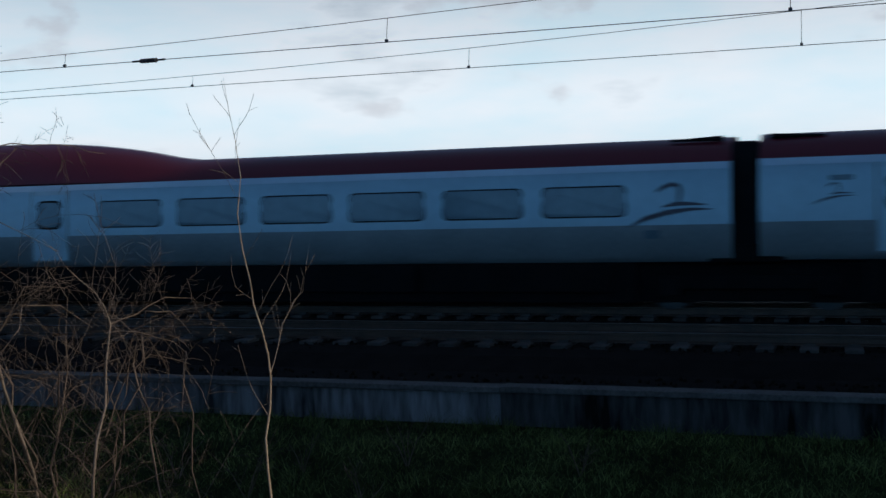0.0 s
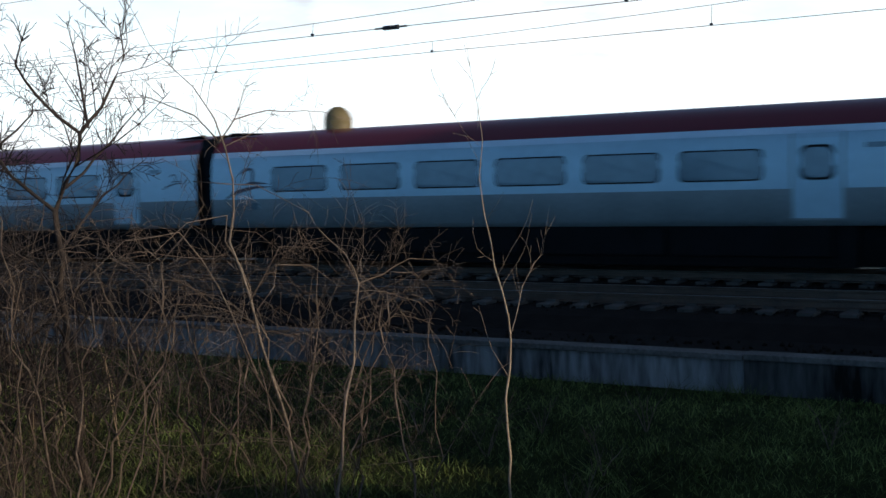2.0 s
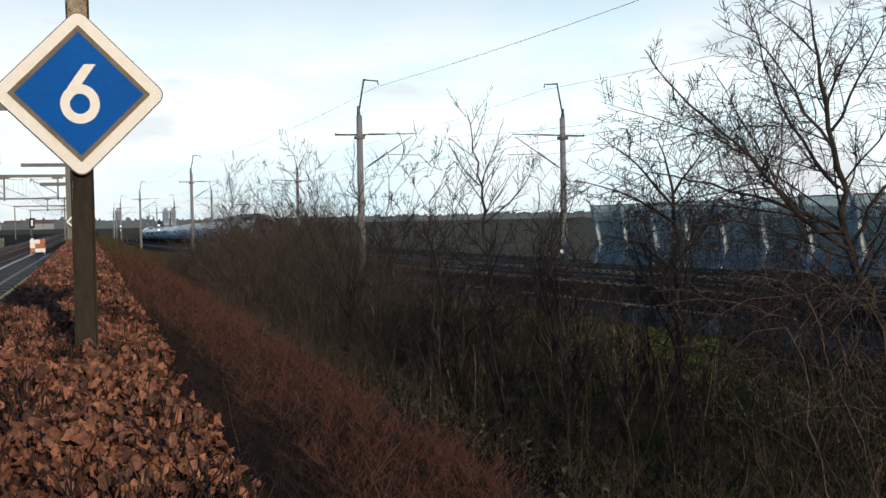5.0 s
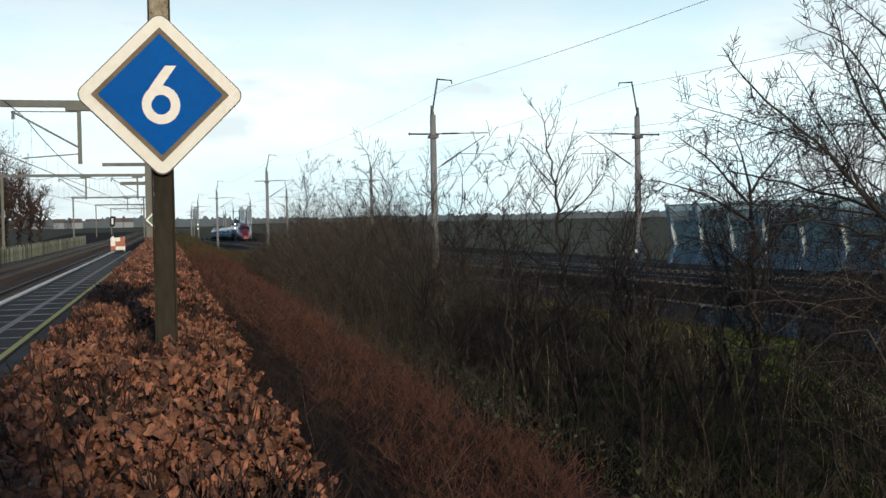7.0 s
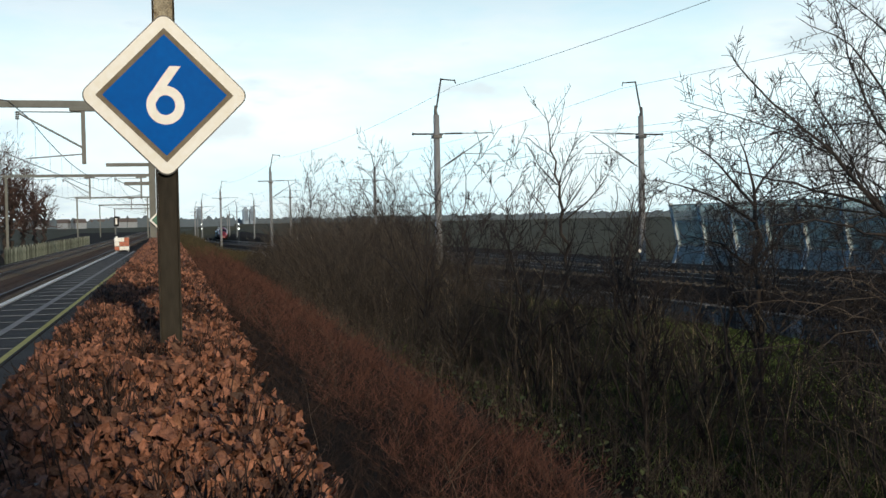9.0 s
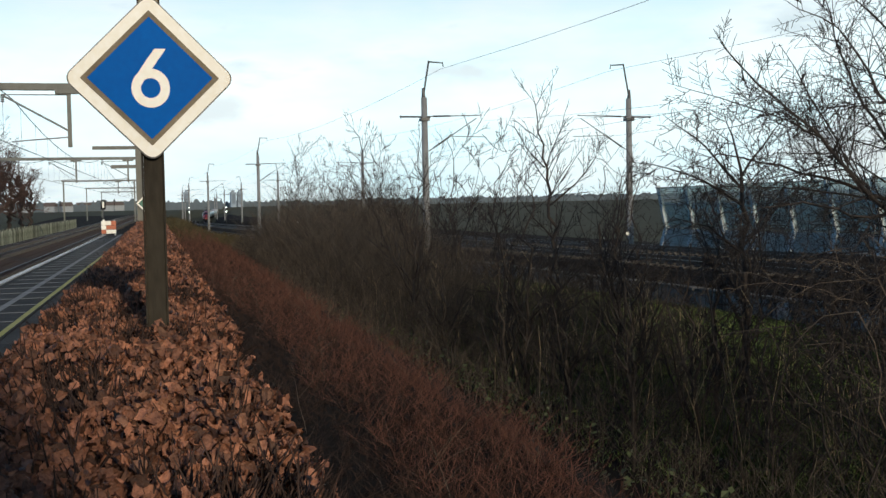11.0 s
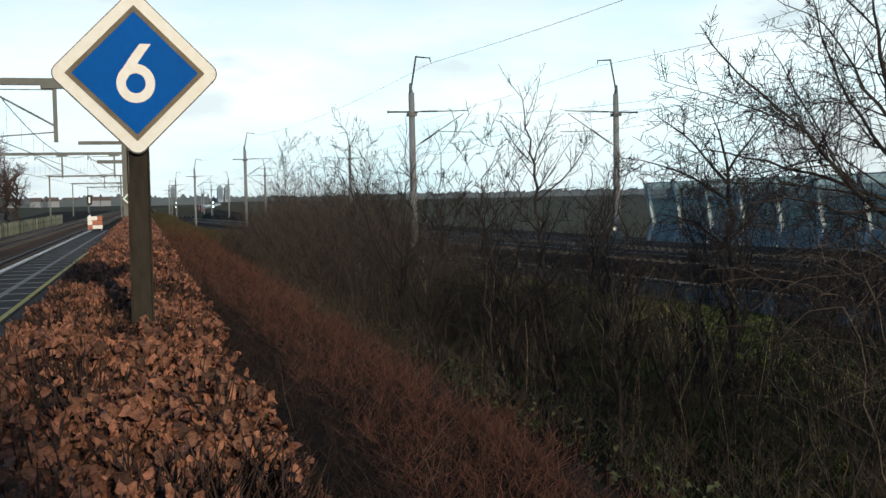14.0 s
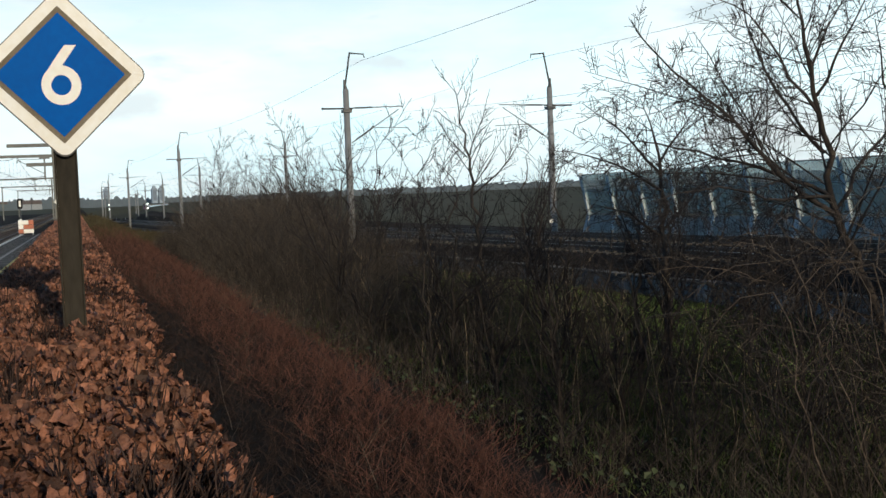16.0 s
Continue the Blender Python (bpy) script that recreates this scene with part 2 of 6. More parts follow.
M_BLUE = mat("sign_blue_enamel", (0.0, 0.115, 0.47), 0.5, 0, (0.001, 0.088, 0.38), 5, 30, 0.9, 0.03, 30, spec=0.05)
M_RUSTRIM = mat("grimy_sign_groove", (0.27, 0.23, 0.17), 0.8, 0, (0.15, 0.12, 0.08), 9, 60, 0.9)
M_POST = mat("weathered_sign_post", (0.062, 0.053, 0.040), 0.75, 0.1, (0.024, 0.021, 0.017), 3, 40, 0.9, 0.3, 60, stretch=(1, 1, 0.25))
M_LICHEN = mat("lichen_speckled_steel", (0.50, 0.44, 0.32), 0.8, 0.1, (0.16, 0.13, 0.09), 25, 130, 0.5, 0.4, 90)
M_RED = mat("train_red", (0.13, 0.010, 0.020), 0.35, 0, (0.12, 0.010, 0.019), 0.7, 8, 0.6, coat=0.4)
M_NOSE = mat("train_nose_red", (0.17, 0.012, 0.016), 0.32, 0, (0.13, 0.010, 0.013), 0.7, 8, 0.6, coat=0.75)
M_SILVER = mat("train_silver", (0.41, 0.60, 0.68), 0.40, 0.15, (0.35, 0.52, 0.60), 0.5, 6, 0.7, coat=0.2)
M_CANT = mat("train_pale_blue_band", (0.60, 0.74, 0.84), 0.4, 0.1, (0.52, 0.65, 0.74), 0.5, 6, 0.7)
M_SKIRT = mat("train_grey_skirt", (0.27, 0.31, 0.315), 0.6, 0.1, (0.19, 0.22, 0.225), 0.8, 10, 0.8)
M_WEDGE = mat("train_dark_wedge", (0.045, 0.044, 0.036), 0.6, 0.0, (0.03, 0.03, 0.025), 0.8, 10, 0.8, spec=0.2)
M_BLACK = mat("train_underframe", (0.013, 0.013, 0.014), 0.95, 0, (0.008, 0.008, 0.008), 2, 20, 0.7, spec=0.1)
M_TGLASS = mat("tinted_train_glass", (0.12, 0.20, 0.24), 0.14, 0.0, (0.10, 0.165, 0.20), 0.6, 5, 0.5, spec=0.7)
M_DARKGLASS = mat("dark_windscreen", (0.02, 0.025, 0.03), 0.08, 0, spec=0.6)
M_DARKSCRUB = mat("dark_scrub_stems", (0.070, 0.045, 0.037), 0.9, 0, (0.026, 0.018, 0.016), 2, 30, 0.8, island=0.5)
M_RUBBER = mat("dark_rubber", (0.014, 0.014, 0.016), 0.9, 0, spec=0.15)
M_TAIL = glow("tail_lamp", (1.0, 0.10, 0.04), 2.0)
M_LAMPW = glow("white_lamp", (0.95, 1.0, 0.95), 3.0)
M_AMBER = glow("door_indicator", (1.0, 0.55, 0.12), 2.5)
M_GLASSB = pane_glass("noise_barrier_glass", (0.88, 0.96, 0.95), 0.75)
M_BARPOST = mat("barrier_post_paint", (0.52, 0.55, 0.55), 0.7, 0, (0.36, 0.39, 0.40), 2, 25, 0.7)
M_CAP = mat("wall_cap_concrete", (0.21, 0.20, 0.185), 0.85, 0, (0.06, 0.058, 0.053), 1.5, 20, 0.9, 0.3, 30)
M_PLINTH = mat("barrier_plinth", (0.40, 0.39, 0.35), 0.75, 0, (0.24, 0.24, 0.22), 1.0, 12, 0.8, 0.2, 30)
M_STRIPE = mat("barrier_orange_red", (0.50, 0.12, 0.045), 0.5)
M_RUSTBALLAST = mat("rusty_ballast", (0.15, 0.105, 0.078), 0.95, 0, (0.075, 0.053, 0.040), 3, 60, 0.8, 1.0, 45)
M_PORTAL = mat("painted_portal_steel", (0.22, 0.22, 0.20), 0.75, 0.0, (0.15, 0.15, 0.135), 2, 30, 0.6)
# far towers, woods and house walls: blue-grey haze is mixed into these colours
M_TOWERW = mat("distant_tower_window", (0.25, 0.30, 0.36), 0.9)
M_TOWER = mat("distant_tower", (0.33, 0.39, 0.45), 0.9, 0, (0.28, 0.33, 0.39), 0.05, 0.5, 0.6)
M_HAZEWOOD = mat("distant_wood", (0.13, 0.155, 0.175), 1.0, 0, (0.10, 0.12, 0.14), 0.02, 0.3, 0.8)
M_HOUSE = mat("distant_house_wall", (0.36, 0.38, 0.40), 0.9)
M_ROOFT = mat("distant_house_roof", (0.16, 0.13, 0.12), 0.9)
M_FENCE = mat("fence_concrete", (0.22, 0.23, 0.19), 0.9, 0, (0.05, 0.06, 0.04), 2, 20, 0.9, objrand=0.6)
M_GREENPAINT = mat("green_sign_enamel", (0.02, 0.16, 0.10), 0.4)
M_LETTER = mat("dark_lettering", (0.10, 0.09, 0.11), 0.5)
M_LOGOW = mat("white_livery_stroke", (0.88, 0.89, 0.90), 0.4)


# ---- building helpers ----
def mesh_of(name, verts, faces, material, smooth=False):
    me = bpy.data.meshes.new(name)
    me.from_pydata(verts, [], faces)
    me.update()
    if material:
        me.materials.append(material)
    if smooth:
        me.polygons.foreach_set("use_smooth", [True] * len(me.polygons))
    return me


def part(name, bm, material, parent=None, label="", smooth=False):
    me = bpy.data.meshes.new(name)
    bm.to_mesh(me)
    bm.free()
    me.materials.append(material)
    if smooth:
        me.polygons.foreach_set("use_smooth", [True] * len(me.polygons))
    return put(name, me, parent, label)


def put(name, me, parent=None, label="", m=None):
    ob = new(name, me)
    if parent:
        ob.parent = parent
    if m is not None:
        ob.matrix_basis = m
    if label:
        ob["label"] = label
    return ob


def box(bm, x0, y0, z0, x1, y1, z1, bevel=0.0):
    r = bmesh.ops.create_cube(bm, size=1.0)
    vs = r["verts"]
    bmesh.ops.scale(bm, verts=vs, vec=(abs(x1 - x0), abs(y1 - y0), abs(z1 - z0)))
    bmesh.ops.translate(bm, verts=vs, vec=((x0 + x1) / 2, (y0 + y1) / 2, (z0 + z1) / 2))
    if bevel:
        es = list({e for v in vs for e in v.link_edges})
        bmesh.ops.bevel(bm, geom=es, offset=bevel, segments=2, affect="EDGES", profile=0.6)
    return bm


def rod(bm, a, b, r0, r1=None, sides=8):
    a, b = Vector(a), Vector(b)
    r1 = r0 if r1 is None else r1
    d = b - a
    res = bmesh.ops.create_cone(bm, cap_ends=True, segments=sides, radius1=r0, radius2=r1, depth=d.length)
    m = Matrix.Translation((a + b) / 2) @ d.to_track_quat("Z", "Y").to_matrix().to_4x4()
    bmesh.ops.transform(bm, matrix=m, verts=res["verts"])
    return bm


def BM():
    return bmesh.new()


def empty(name, m=None, **tags):
    ob = new(name)
    ob.empty_display_size = 0.3
    if m is not None:
        ob.matrix_basis = m
    return tagged(ob, **tags)


def sheet(name, xs, ys, height, material, smooth=True):
    nx, ny = len(xs), len(ys)
    verts = [(x, y, height(x, y)) for y in ys for x in xs]
    faces = [(j * nx + i, j * nx + i + 1, (j + 1) * nx + i + 1, (j + 1) * nx + i) for j in range(ny - 1) for i in range(nx - 1)]
    return put(name, mesh_of(name, verts, faces, material, smooth))


RAIL = -0.46            # top of the high-speed line's rails
NEAR, FAR = 20.0, 24.8  # centres of its two tracks
WALL_X = 15.0


def bend(y):
    """How far the high-speed line has swung to the right at y."""
    return max(0.0, y - 150.0) ** 2 / 7500.0


def fall(y):
    """How far the high-speed line has gone down at y, on its way into a shallow cutting."""
    q = min(max(0.0, y - 20.0), 400.0)
    return 0.0086 * q + 0.4e-5 * q * q


def fall_slope(y):
    return math.degrees(math.atan(0.0086 + 0.8e-5 * (y - 20.0))) if 20.0 < y < 420.0 else 0.0


def mast_drop(y):
    """The masts follow the falling line only in part: those further on are taller."""
    return 0.7 * max(0.0, fall(y) - 1.1)


def hedge_mid(y):
    return -0.12 + 0.039 * y


def plat_edge(y):
    return -3.75 + 0.050 * y


def smooth_step(a, b, v):
    k = min(1.0, max(0.0, (v - a) / (b - a)))
    return k * k * (3 - 2 * k)


def ground_z(x, y):
    b = bend(y) if y < 1020 else 0.0
    if y > 1020:
        return -1.32
    hr = hedge_mid(y) + 0.55
    z = -0.03
    if x > hr:
        dip = -1.75 + 0.12 * noise.noise((x * 0.3, y * 0.3, 0))
        z = -0.03 - 0.22 * smooth_step(hr + 0.2, hr + 2.2, x) + (dip + 0.25) * smooth_step(hr + 1.9, hr + 5.2, x)
        z += (-1.24 - fall(y) - dip) * smooth_step(9.5 + b, 14.6 + b, x)
        z += 0.07 * noise.noise((x * 0.8, y * 0.8, 2.0)) * smooth_step(hr + 0.4, hr + 2, x) * (1 - smooth_step(13.8, 14.8, x))
    pe = plat_edge(y)
    if x < pe - 0.02:
        z = -1.12
    if x < pe - 8.0:
        z = -1.12 - 0.2 * smooth_step(pe - 8, pe - 10, x)
    if x > WALL_X + 0.1 + b:
        z = -0.96 - fall(y) * (1 - 0.55 * smooth_step(27.4 + b, 28.8 + b, x))
    if x > 29.8 + b:
        z = -0.96 - 0.45 * fall(y) + (0.45 * fall(y) - 0.35) * smooth_step(29.8 + b, 35 + b, x)
    if x < -16:
        z = -1.32 
    return z


# ---- ground ----
def build_ground():
    xs = sorted(set([-2500, -1200, -500, -200, -90, -40, -24, -16.2] + [round(-15.5 + 0.5 * i, 2) for i in range(120)] + [46 + 2 * i for i in range(47)] + [160, 300, 700, 1500, 2600]))
    ys = sorted(set([-300, -120, -60, -30, -20] + [round(-14 + 0.7 * i, 2) for i in range(100)] + [60 + 6 * i for i in range(60)] + [425 + 14 * i for i in range(42)] + [1060, 1400, 2200, 3200]))
    g = sheet("ground", xs, ys, ground_z, M_SHADELITTER)
    me = g.data
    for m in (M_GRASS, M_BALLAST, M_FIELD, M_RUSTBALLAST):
        me.materials.append(m)
    for p in me.polygons:
        x, y = p.center.x, p.center.y
        b = bend(y)
        if x > 33 + b or x < -14 or y > 420 or y < -60:
            p.material_index = 3
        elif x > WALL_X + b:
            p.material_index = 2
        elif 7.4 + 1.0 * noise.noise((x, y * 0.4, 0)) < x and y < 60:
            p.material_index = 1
        elif plat_edge(y) - 8.0 < x < plat_edge(y):
            p.material_index = 4
    tagged(g, "flat lowland with grass, leaf litter, ballast and fields", "ground", kind="structure")


def build_wall():
    """Low concrete retaining wall of the high-speed line, in panels."""
    w = empty("retaining_wall", label="low stained concrete retaining wall beside the tracks", category="wall", kind="structure")
    bm = BM()
    box(bm, -0.13, -4.0, -0.55, 0.13, 3.985, -0.03)
    cap = BM()
    box(cap, -0.17, -4.0, -0.028, 0.17, 3.985, 0.05, 0.012)
    cap_me = bpy.data.meshes.new("wall_cap")
    cap.to_mesh(cap_me)
    cap.free()
    cap_me.materials.append(M_CAP)
    me = bpy.data.meshes.new("wall_panel")
    bm.to_mesh(me)
    bm.free()
    me.materials.append(M_CONC)
    damp = me.copy()
    damp.materials[0] = M_DAMP
    for i in range(-5, 46):
        y = -0.6 + 8.0 * i
        x = WALL_X + bend(y)
        m = pose(x + (0.03 if i % 2 else 0), y, -0.77 - fall(y) - (0.015 if i % 2 else 0), rx=-fall_slope(y), rz=-math.degrees(math.atan(max(0, y - 150) / 3750)))
        put("wall_panel", damp if i < 1 else me, w, m=m)
        put("wall_cap", cap_me, w, m=m)


def build_track(centre, y0, y1, name, label, rail_z, slope=0.0, curve=True, spacing=0.65, pieces=True, bed=None):
    t = empty(name, label=label, category="track", kind="structure")
    def cx(y):
        return centre + slope * y + (bend(y) if curve else 0)
    def rz(y):
        return rail_z - (fall(y) if curve else 0)
    # rails with a head and a foot
    prof = [(-0.075, -0.17), (0.075, -0.17), (0.075, -0.155), (0.012, -0.13), (0.012, -0.045), (0.036, -0.035), (0.036, 0.0), (-0.036, 0.0), (-0.036, -0.035), (-0.012, -0.045), (-0.012, -0.13), (-0.075, -0.155)]
    n = len(prof)
    stations = [y0 + (y1 - y0) * i / 80 for i in range(81)]
    for side in (-0.753, 0.753):
        verts = [(cx(y) + side + px, y, rz(y) + pz) for y in stations for px, pz in prof]
        faces = [(k * n + i, k * n + (i + 1) % n, (k + 1) * n + (i + 1) % n, (k + 1) * n + i) for k in range(80) for i in range(n)]
        me = mesh_of("rail", verts, faces, M_RAIL)
        me.materials.append(M_RAILTOP)
        for p in me.polygons:
            if p.index % n == 6:
                p.material_index = 1
        put("rail", me, t)
    # sleepers: two blocks and a tie
    bm = BM()
    for s in (-0.78, 0.78):
        box(bm, s - 0.48, -0.14, -0.36, s + 0.48, 0.14, -0.17, 0.02)
    box(bm, -0.4, -0.05, -0.34, 0.4, 0.05, -0.24)
    for s in (-0.753, 0.753):
        for k in (-0.13, 0.13):
            box(bm, s + k - 0.05, -0.09, -0.175, s + k + 0.05, 0.09, -0.13)
    me = bpy.data.meshes.new("sleeper")
    bm.to_mesh(me)
    bm.free()
    me.materials.append(M_SLEEPER)
    near = -8.0
    y = y0
    vs, fs = [], []
    plain = BM()
    for s in (-0.78, 0.78):
        box(plain, s - 0.48, -0.14, -0.36, s + 0.48, 0.14, -0.17)
    box(plain, -0.3, -0.05, -0.34, 0.3, 0.05, -0.24)
    tv = [v.co.copy() for v in plain.verts]
    plain.verts.index_update()
    tf = [tuple(v.index for v in p.verts) for p in plain.faces]
    plain.free()
    count = 0
    while y < min(y1, 260):
        if pieces and y >= near and count < 120:
            put("sleeper", me, t, m=pose(cx(y), y, rz(y)))
            count += 1
        else:
            o = len(vs)
            vs += [(v.x + cx(y), v.y + y, v.z + rz(y)) for v in tv]
            fs += [tuple(i + o for i in f) for f in tf]
        y += spacing
    if vs:
        tagged(put("far_sleepers", mesh_of("far_sleepers", vs, fs, M_SLEEPER), t), kind="stuff")
    # ballast bed with shoulders
    prof = [(-2.6, -0.62), (-1.75, -0.27), (-1.3, -0.20), (1.3, -0.20), (1.75, -0.27), (2.6, -0.62)]
    n = len(prof)
    verts = [(cx(y) + px, y, rz(y) + pz - 0.03) for y in stations for px, pz in prof]
    faces = [(k * n + i, k * n + i + 1, (k + 1) * n + i + 1, (k + 1) * n + i) for k in range(80) for i in range(n - 1)]
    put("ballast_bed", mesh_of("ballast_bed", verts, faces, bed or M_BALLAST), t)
    return t


def build_ballast_stones():
    """Loose stones between the wall and the near track."""
    rnd = random.Random(5)
    vs, fs = [], []
    octa = [(1, 0, 0), (-1, 0, 0), (0, 1, 0), (0, -1, 0), (0, 0, 1), (0, 0, -1)]
    of = [(0, 2, 4), (2, 1, 4), (1, 3, 4), (3, 0, 4), (2, 0, 5), (1, 2, 5), (3, 1, 5), (0, 3, 5)]
    for _ in range(9000):
        x, y = rnd.uniform(15.3, 28.6), -6 + 46 * rnd.random() ** 1.4
        dn, df = abs(x - NEAR), abs(x - FAR)
        d = min(dn, df)
        z = RAIL - 0.24 if d < 1.3 else RAIL - 0.24 - 0.42 * min(1, (d - 1.3) / 1.3)
        if x < 17.4:
            z = max(z - 0.1, -0.96)
        r = rnd.uniform(0.025, 0.06)
        a = rnd.random() * 6.28
        o = len(vs)
        for p in octa:
            q = Vector((p[0] * r * rnd.uniform(0.7, 1.3), p[1] * r * rnd.uniform(0.7, 1.3), p[2] * r * 0.8))
            q.rotate(Euler((a, a * 1.7, a * 0.6)))
            vs.append((q.x + x, q.y + y, q.z + z + 0.02 - fall(y)))
        fs += [tuple(i + o for i in f) for f in of]
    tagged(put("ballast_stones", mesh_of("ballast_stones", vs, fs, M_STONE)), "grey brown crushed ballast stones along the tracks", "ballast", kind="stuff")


# ---- noise barrier ----
def build_barrier():
    """Leaning transparent noise barrier behind the far track."""
    b = empty("noise_barrier", label="transparent noise barrier with bent posts and pale plinth", category="noise barrier", kind="structure")
    def section(z):  # lean of the wall, x by height
        return 29.30 - (z - 0.05) * 0.22 if z > 0.05 else 29.30 - (0.05 - z) * 0.30
    bm = BM()
    for (z0, z1, wd) in ((-0.95, 0.05, 0.16), (0.05, 2.28, 0.085)):
        x0, x1 = section(z0) - 29.30, section(z1) - 29.30
        vs = [bm.verts.new((xx + dx, dy, zz)) for zz, xx in ((z0, x0), (z1, x1)) for dx, dy in ((-0.11, -wd), (0.09, -wd), (0.09, wd), (-0.11, wd))]
        for f in ((0, 1, 5, 4), (1, 2, 6, 5), (2, 3, 7, 6), (3, 0, 4, 7), (4, 5, 6, 7), (3, 2, 1, 0)):
            bm.faces.new([vs[i] for i in f])
    box(bm, section(2.28) - 29.40, -0.05, 2.26, section(2.28) - 29.20, 0.05, 2.36, 0.01)
    post = bpy.data.meshes.new("barrier_post")
    bm.to_mesh(post)
    bm.free()
    post.materials.append(M_BARPOST)
    def slab(z0, z1, thick, y0, y1, off=0.0):
        m = BM()
        xa, xb = section(z0) - 29.30 + off, section(z1) - 29.30 + off
        vs = [m.verts.new((xx + dx, yy, zz)) for zz, xx in ((z0, xa), (z1, xb)) for dx, yy in ((-thick / 2, y0), (thick / 2, y0), (thick / 2, y1), (-thick / 2, y1))]
        for f in ((0, 1, 5, 4), (1, 2, 6, 5), (2, 3, 7, 6), (3, 0, 4, 7), (4, 5, 6, 7), (3, 2, 1, 0)):
            m.faces.new([vs[i] for i in f])
        return m
    def mesh(name, m, material):
        me = bpy.data.meshes.new(name)
        m.to_mesh(me)
        m.free()
        me.materials.append(material)
        return me
    glass = mesh("glass_pane", slab(0.16, 2.24, 0.02, 0.10, 2.95), M_GLASSB)
    plinth = mesh("plinth_panel", slab(-0.9, 0.04, 0.12, 0.17, 2.88), M_PLINTH)
    bm = slab(2.20, 2.26, 0.07, 0.09, 2.91)
    for z in (1.32, 0.10):
        t = slab(z, z + 0.05, 0.06, 0.09, 2.91)
        tmp = bpy.data.meshes.new("t")
        t.to_mesh(tmp)
        t.free()
        bm.from_mesh(tmp)
        bpy.data.meshes.remove(tmp)
    rail = mesh("barrier_rail", bm, M_GALV)
    # thin bird-guard bars in the upper pane
    bm = BM()
    for i in range(28):
        y = 0.15 + 0.1 * i
        a = slab(1.42, 2.18, 0.024, y, y + 0.012)
        tmp = bpy.data.meshes.new("t")
        a.to_mesh(tmp)
        a.free()
        bm.from_mesh(tmp)
        bpy.data.meshes.remove(tmp)
    bars = mesh("pane_stripes", bm, M_CONC2)
    for i in range(-5, 13):
        y = 20.3 + 3.05 * i
        m = pose(29.30, y, -0.45 * fall(y))
        put("barrier_post", post, b, m=m)
        if i < 12:
            g = put("glass_pane", glass, b, m=m)
            g.visible_shadow = False
            put("plinth_panel", plinth, b, m=m)
            put("barrier_rail", rail, b, m=m)
            put("pane_stripes", bars, b, m=m)


# ---- overhead line ----
def build_mast(flip):
    """Concrete mast with a bent top arm, a cross arm and a cantilever towards the track; its arm points to +x."""
    s = -1 if flip else 1
    mast = empty("catenary_mast")
    bm = BM()
    rod(bm, (0, 0, -5.2), (0, 0, 7.6), 0.22, 0.155, 14)
    part("pole", bm, M_MAST, mast, smooth=True)
    bm = BM()
    rod(bm, (0, 0, 7.3), (-0.06 * s, 0, 8.1), 0.15, 0.055, 10)
    rod(bm, (-0.12 * s, 0, 7.2), (0.30 * s, 0, 9.55), 0.055, 0.045)
    rod(bm, (0.28 * s, 0, 9.5), (1.05 * s, 0, 9.45), 0.04, 0.03)
    rod(bm, (1.05 * s, 0, 9.5), (1.1 * s, 0, 9.25), 0.03)
    part("feeder_arm", bm, M_DARKSTEEL, mast)
    bm = BM()
    rod(bm, (-1.35 * s, 0, 6.58), (0.35 * s, 0, 6.58), 0.045)
    rod(bm, (-1.30 * s, 0, 6.5), (-1.30 * s, 0, 6.66), 0.03)
    box(bm, -0.24, -0.24, 6.35, 0.24, 0.24, 6.52, 0.02)
    part("cross_arm", bm, M_DARKSTEEL, mast)
    for z0, x0, x1, z1 in ((6.6, 0.2, 3.1, 6.66), (4.75, 0.2, 2.9, 6.5)):
        bm = BM()
        rod(bm, (x0 * s, 0, z0), (x1 * s, 0, z1), 0.028)
        part("cantilever_tube", bm, M_GALV, mast)
        bm = BM()
        for i in range(6):
            k = 0.10 + 0.055 * i
            a = Vector((x0 * s, 0, z0)).lerp(Vector((x1 * s, 0, z1)), k)
            c = Vector((x0 * s, 0, z0)).lerp(Vector((x1 * s, 0, z1)), k + 0.056)
            rod(bm, a, c, 0.055, 0.035, 10)
        part("insulator", bm, M_DARKSTEEL, mast)
    bm = BM()
    rod(bm, (1.3 * s, 0, 5.55), (3.4 * s, 0, 5.5), 0.022)
    rod(bm, (1.3 * s, 0, 5.55), (1.45 * s, 0, 5.62), 0.02)
    part("steady_arm", bm, M_GALV, mast)
    bm = BM()
    box(bm, -0.07 + 0.02 * s, -0.235, 1.1, 0.07 + 0.02 * s, -0.21, 1.26)
    part("number_plate", bm, M_CONC2, mast, "white number plate")
    return mast


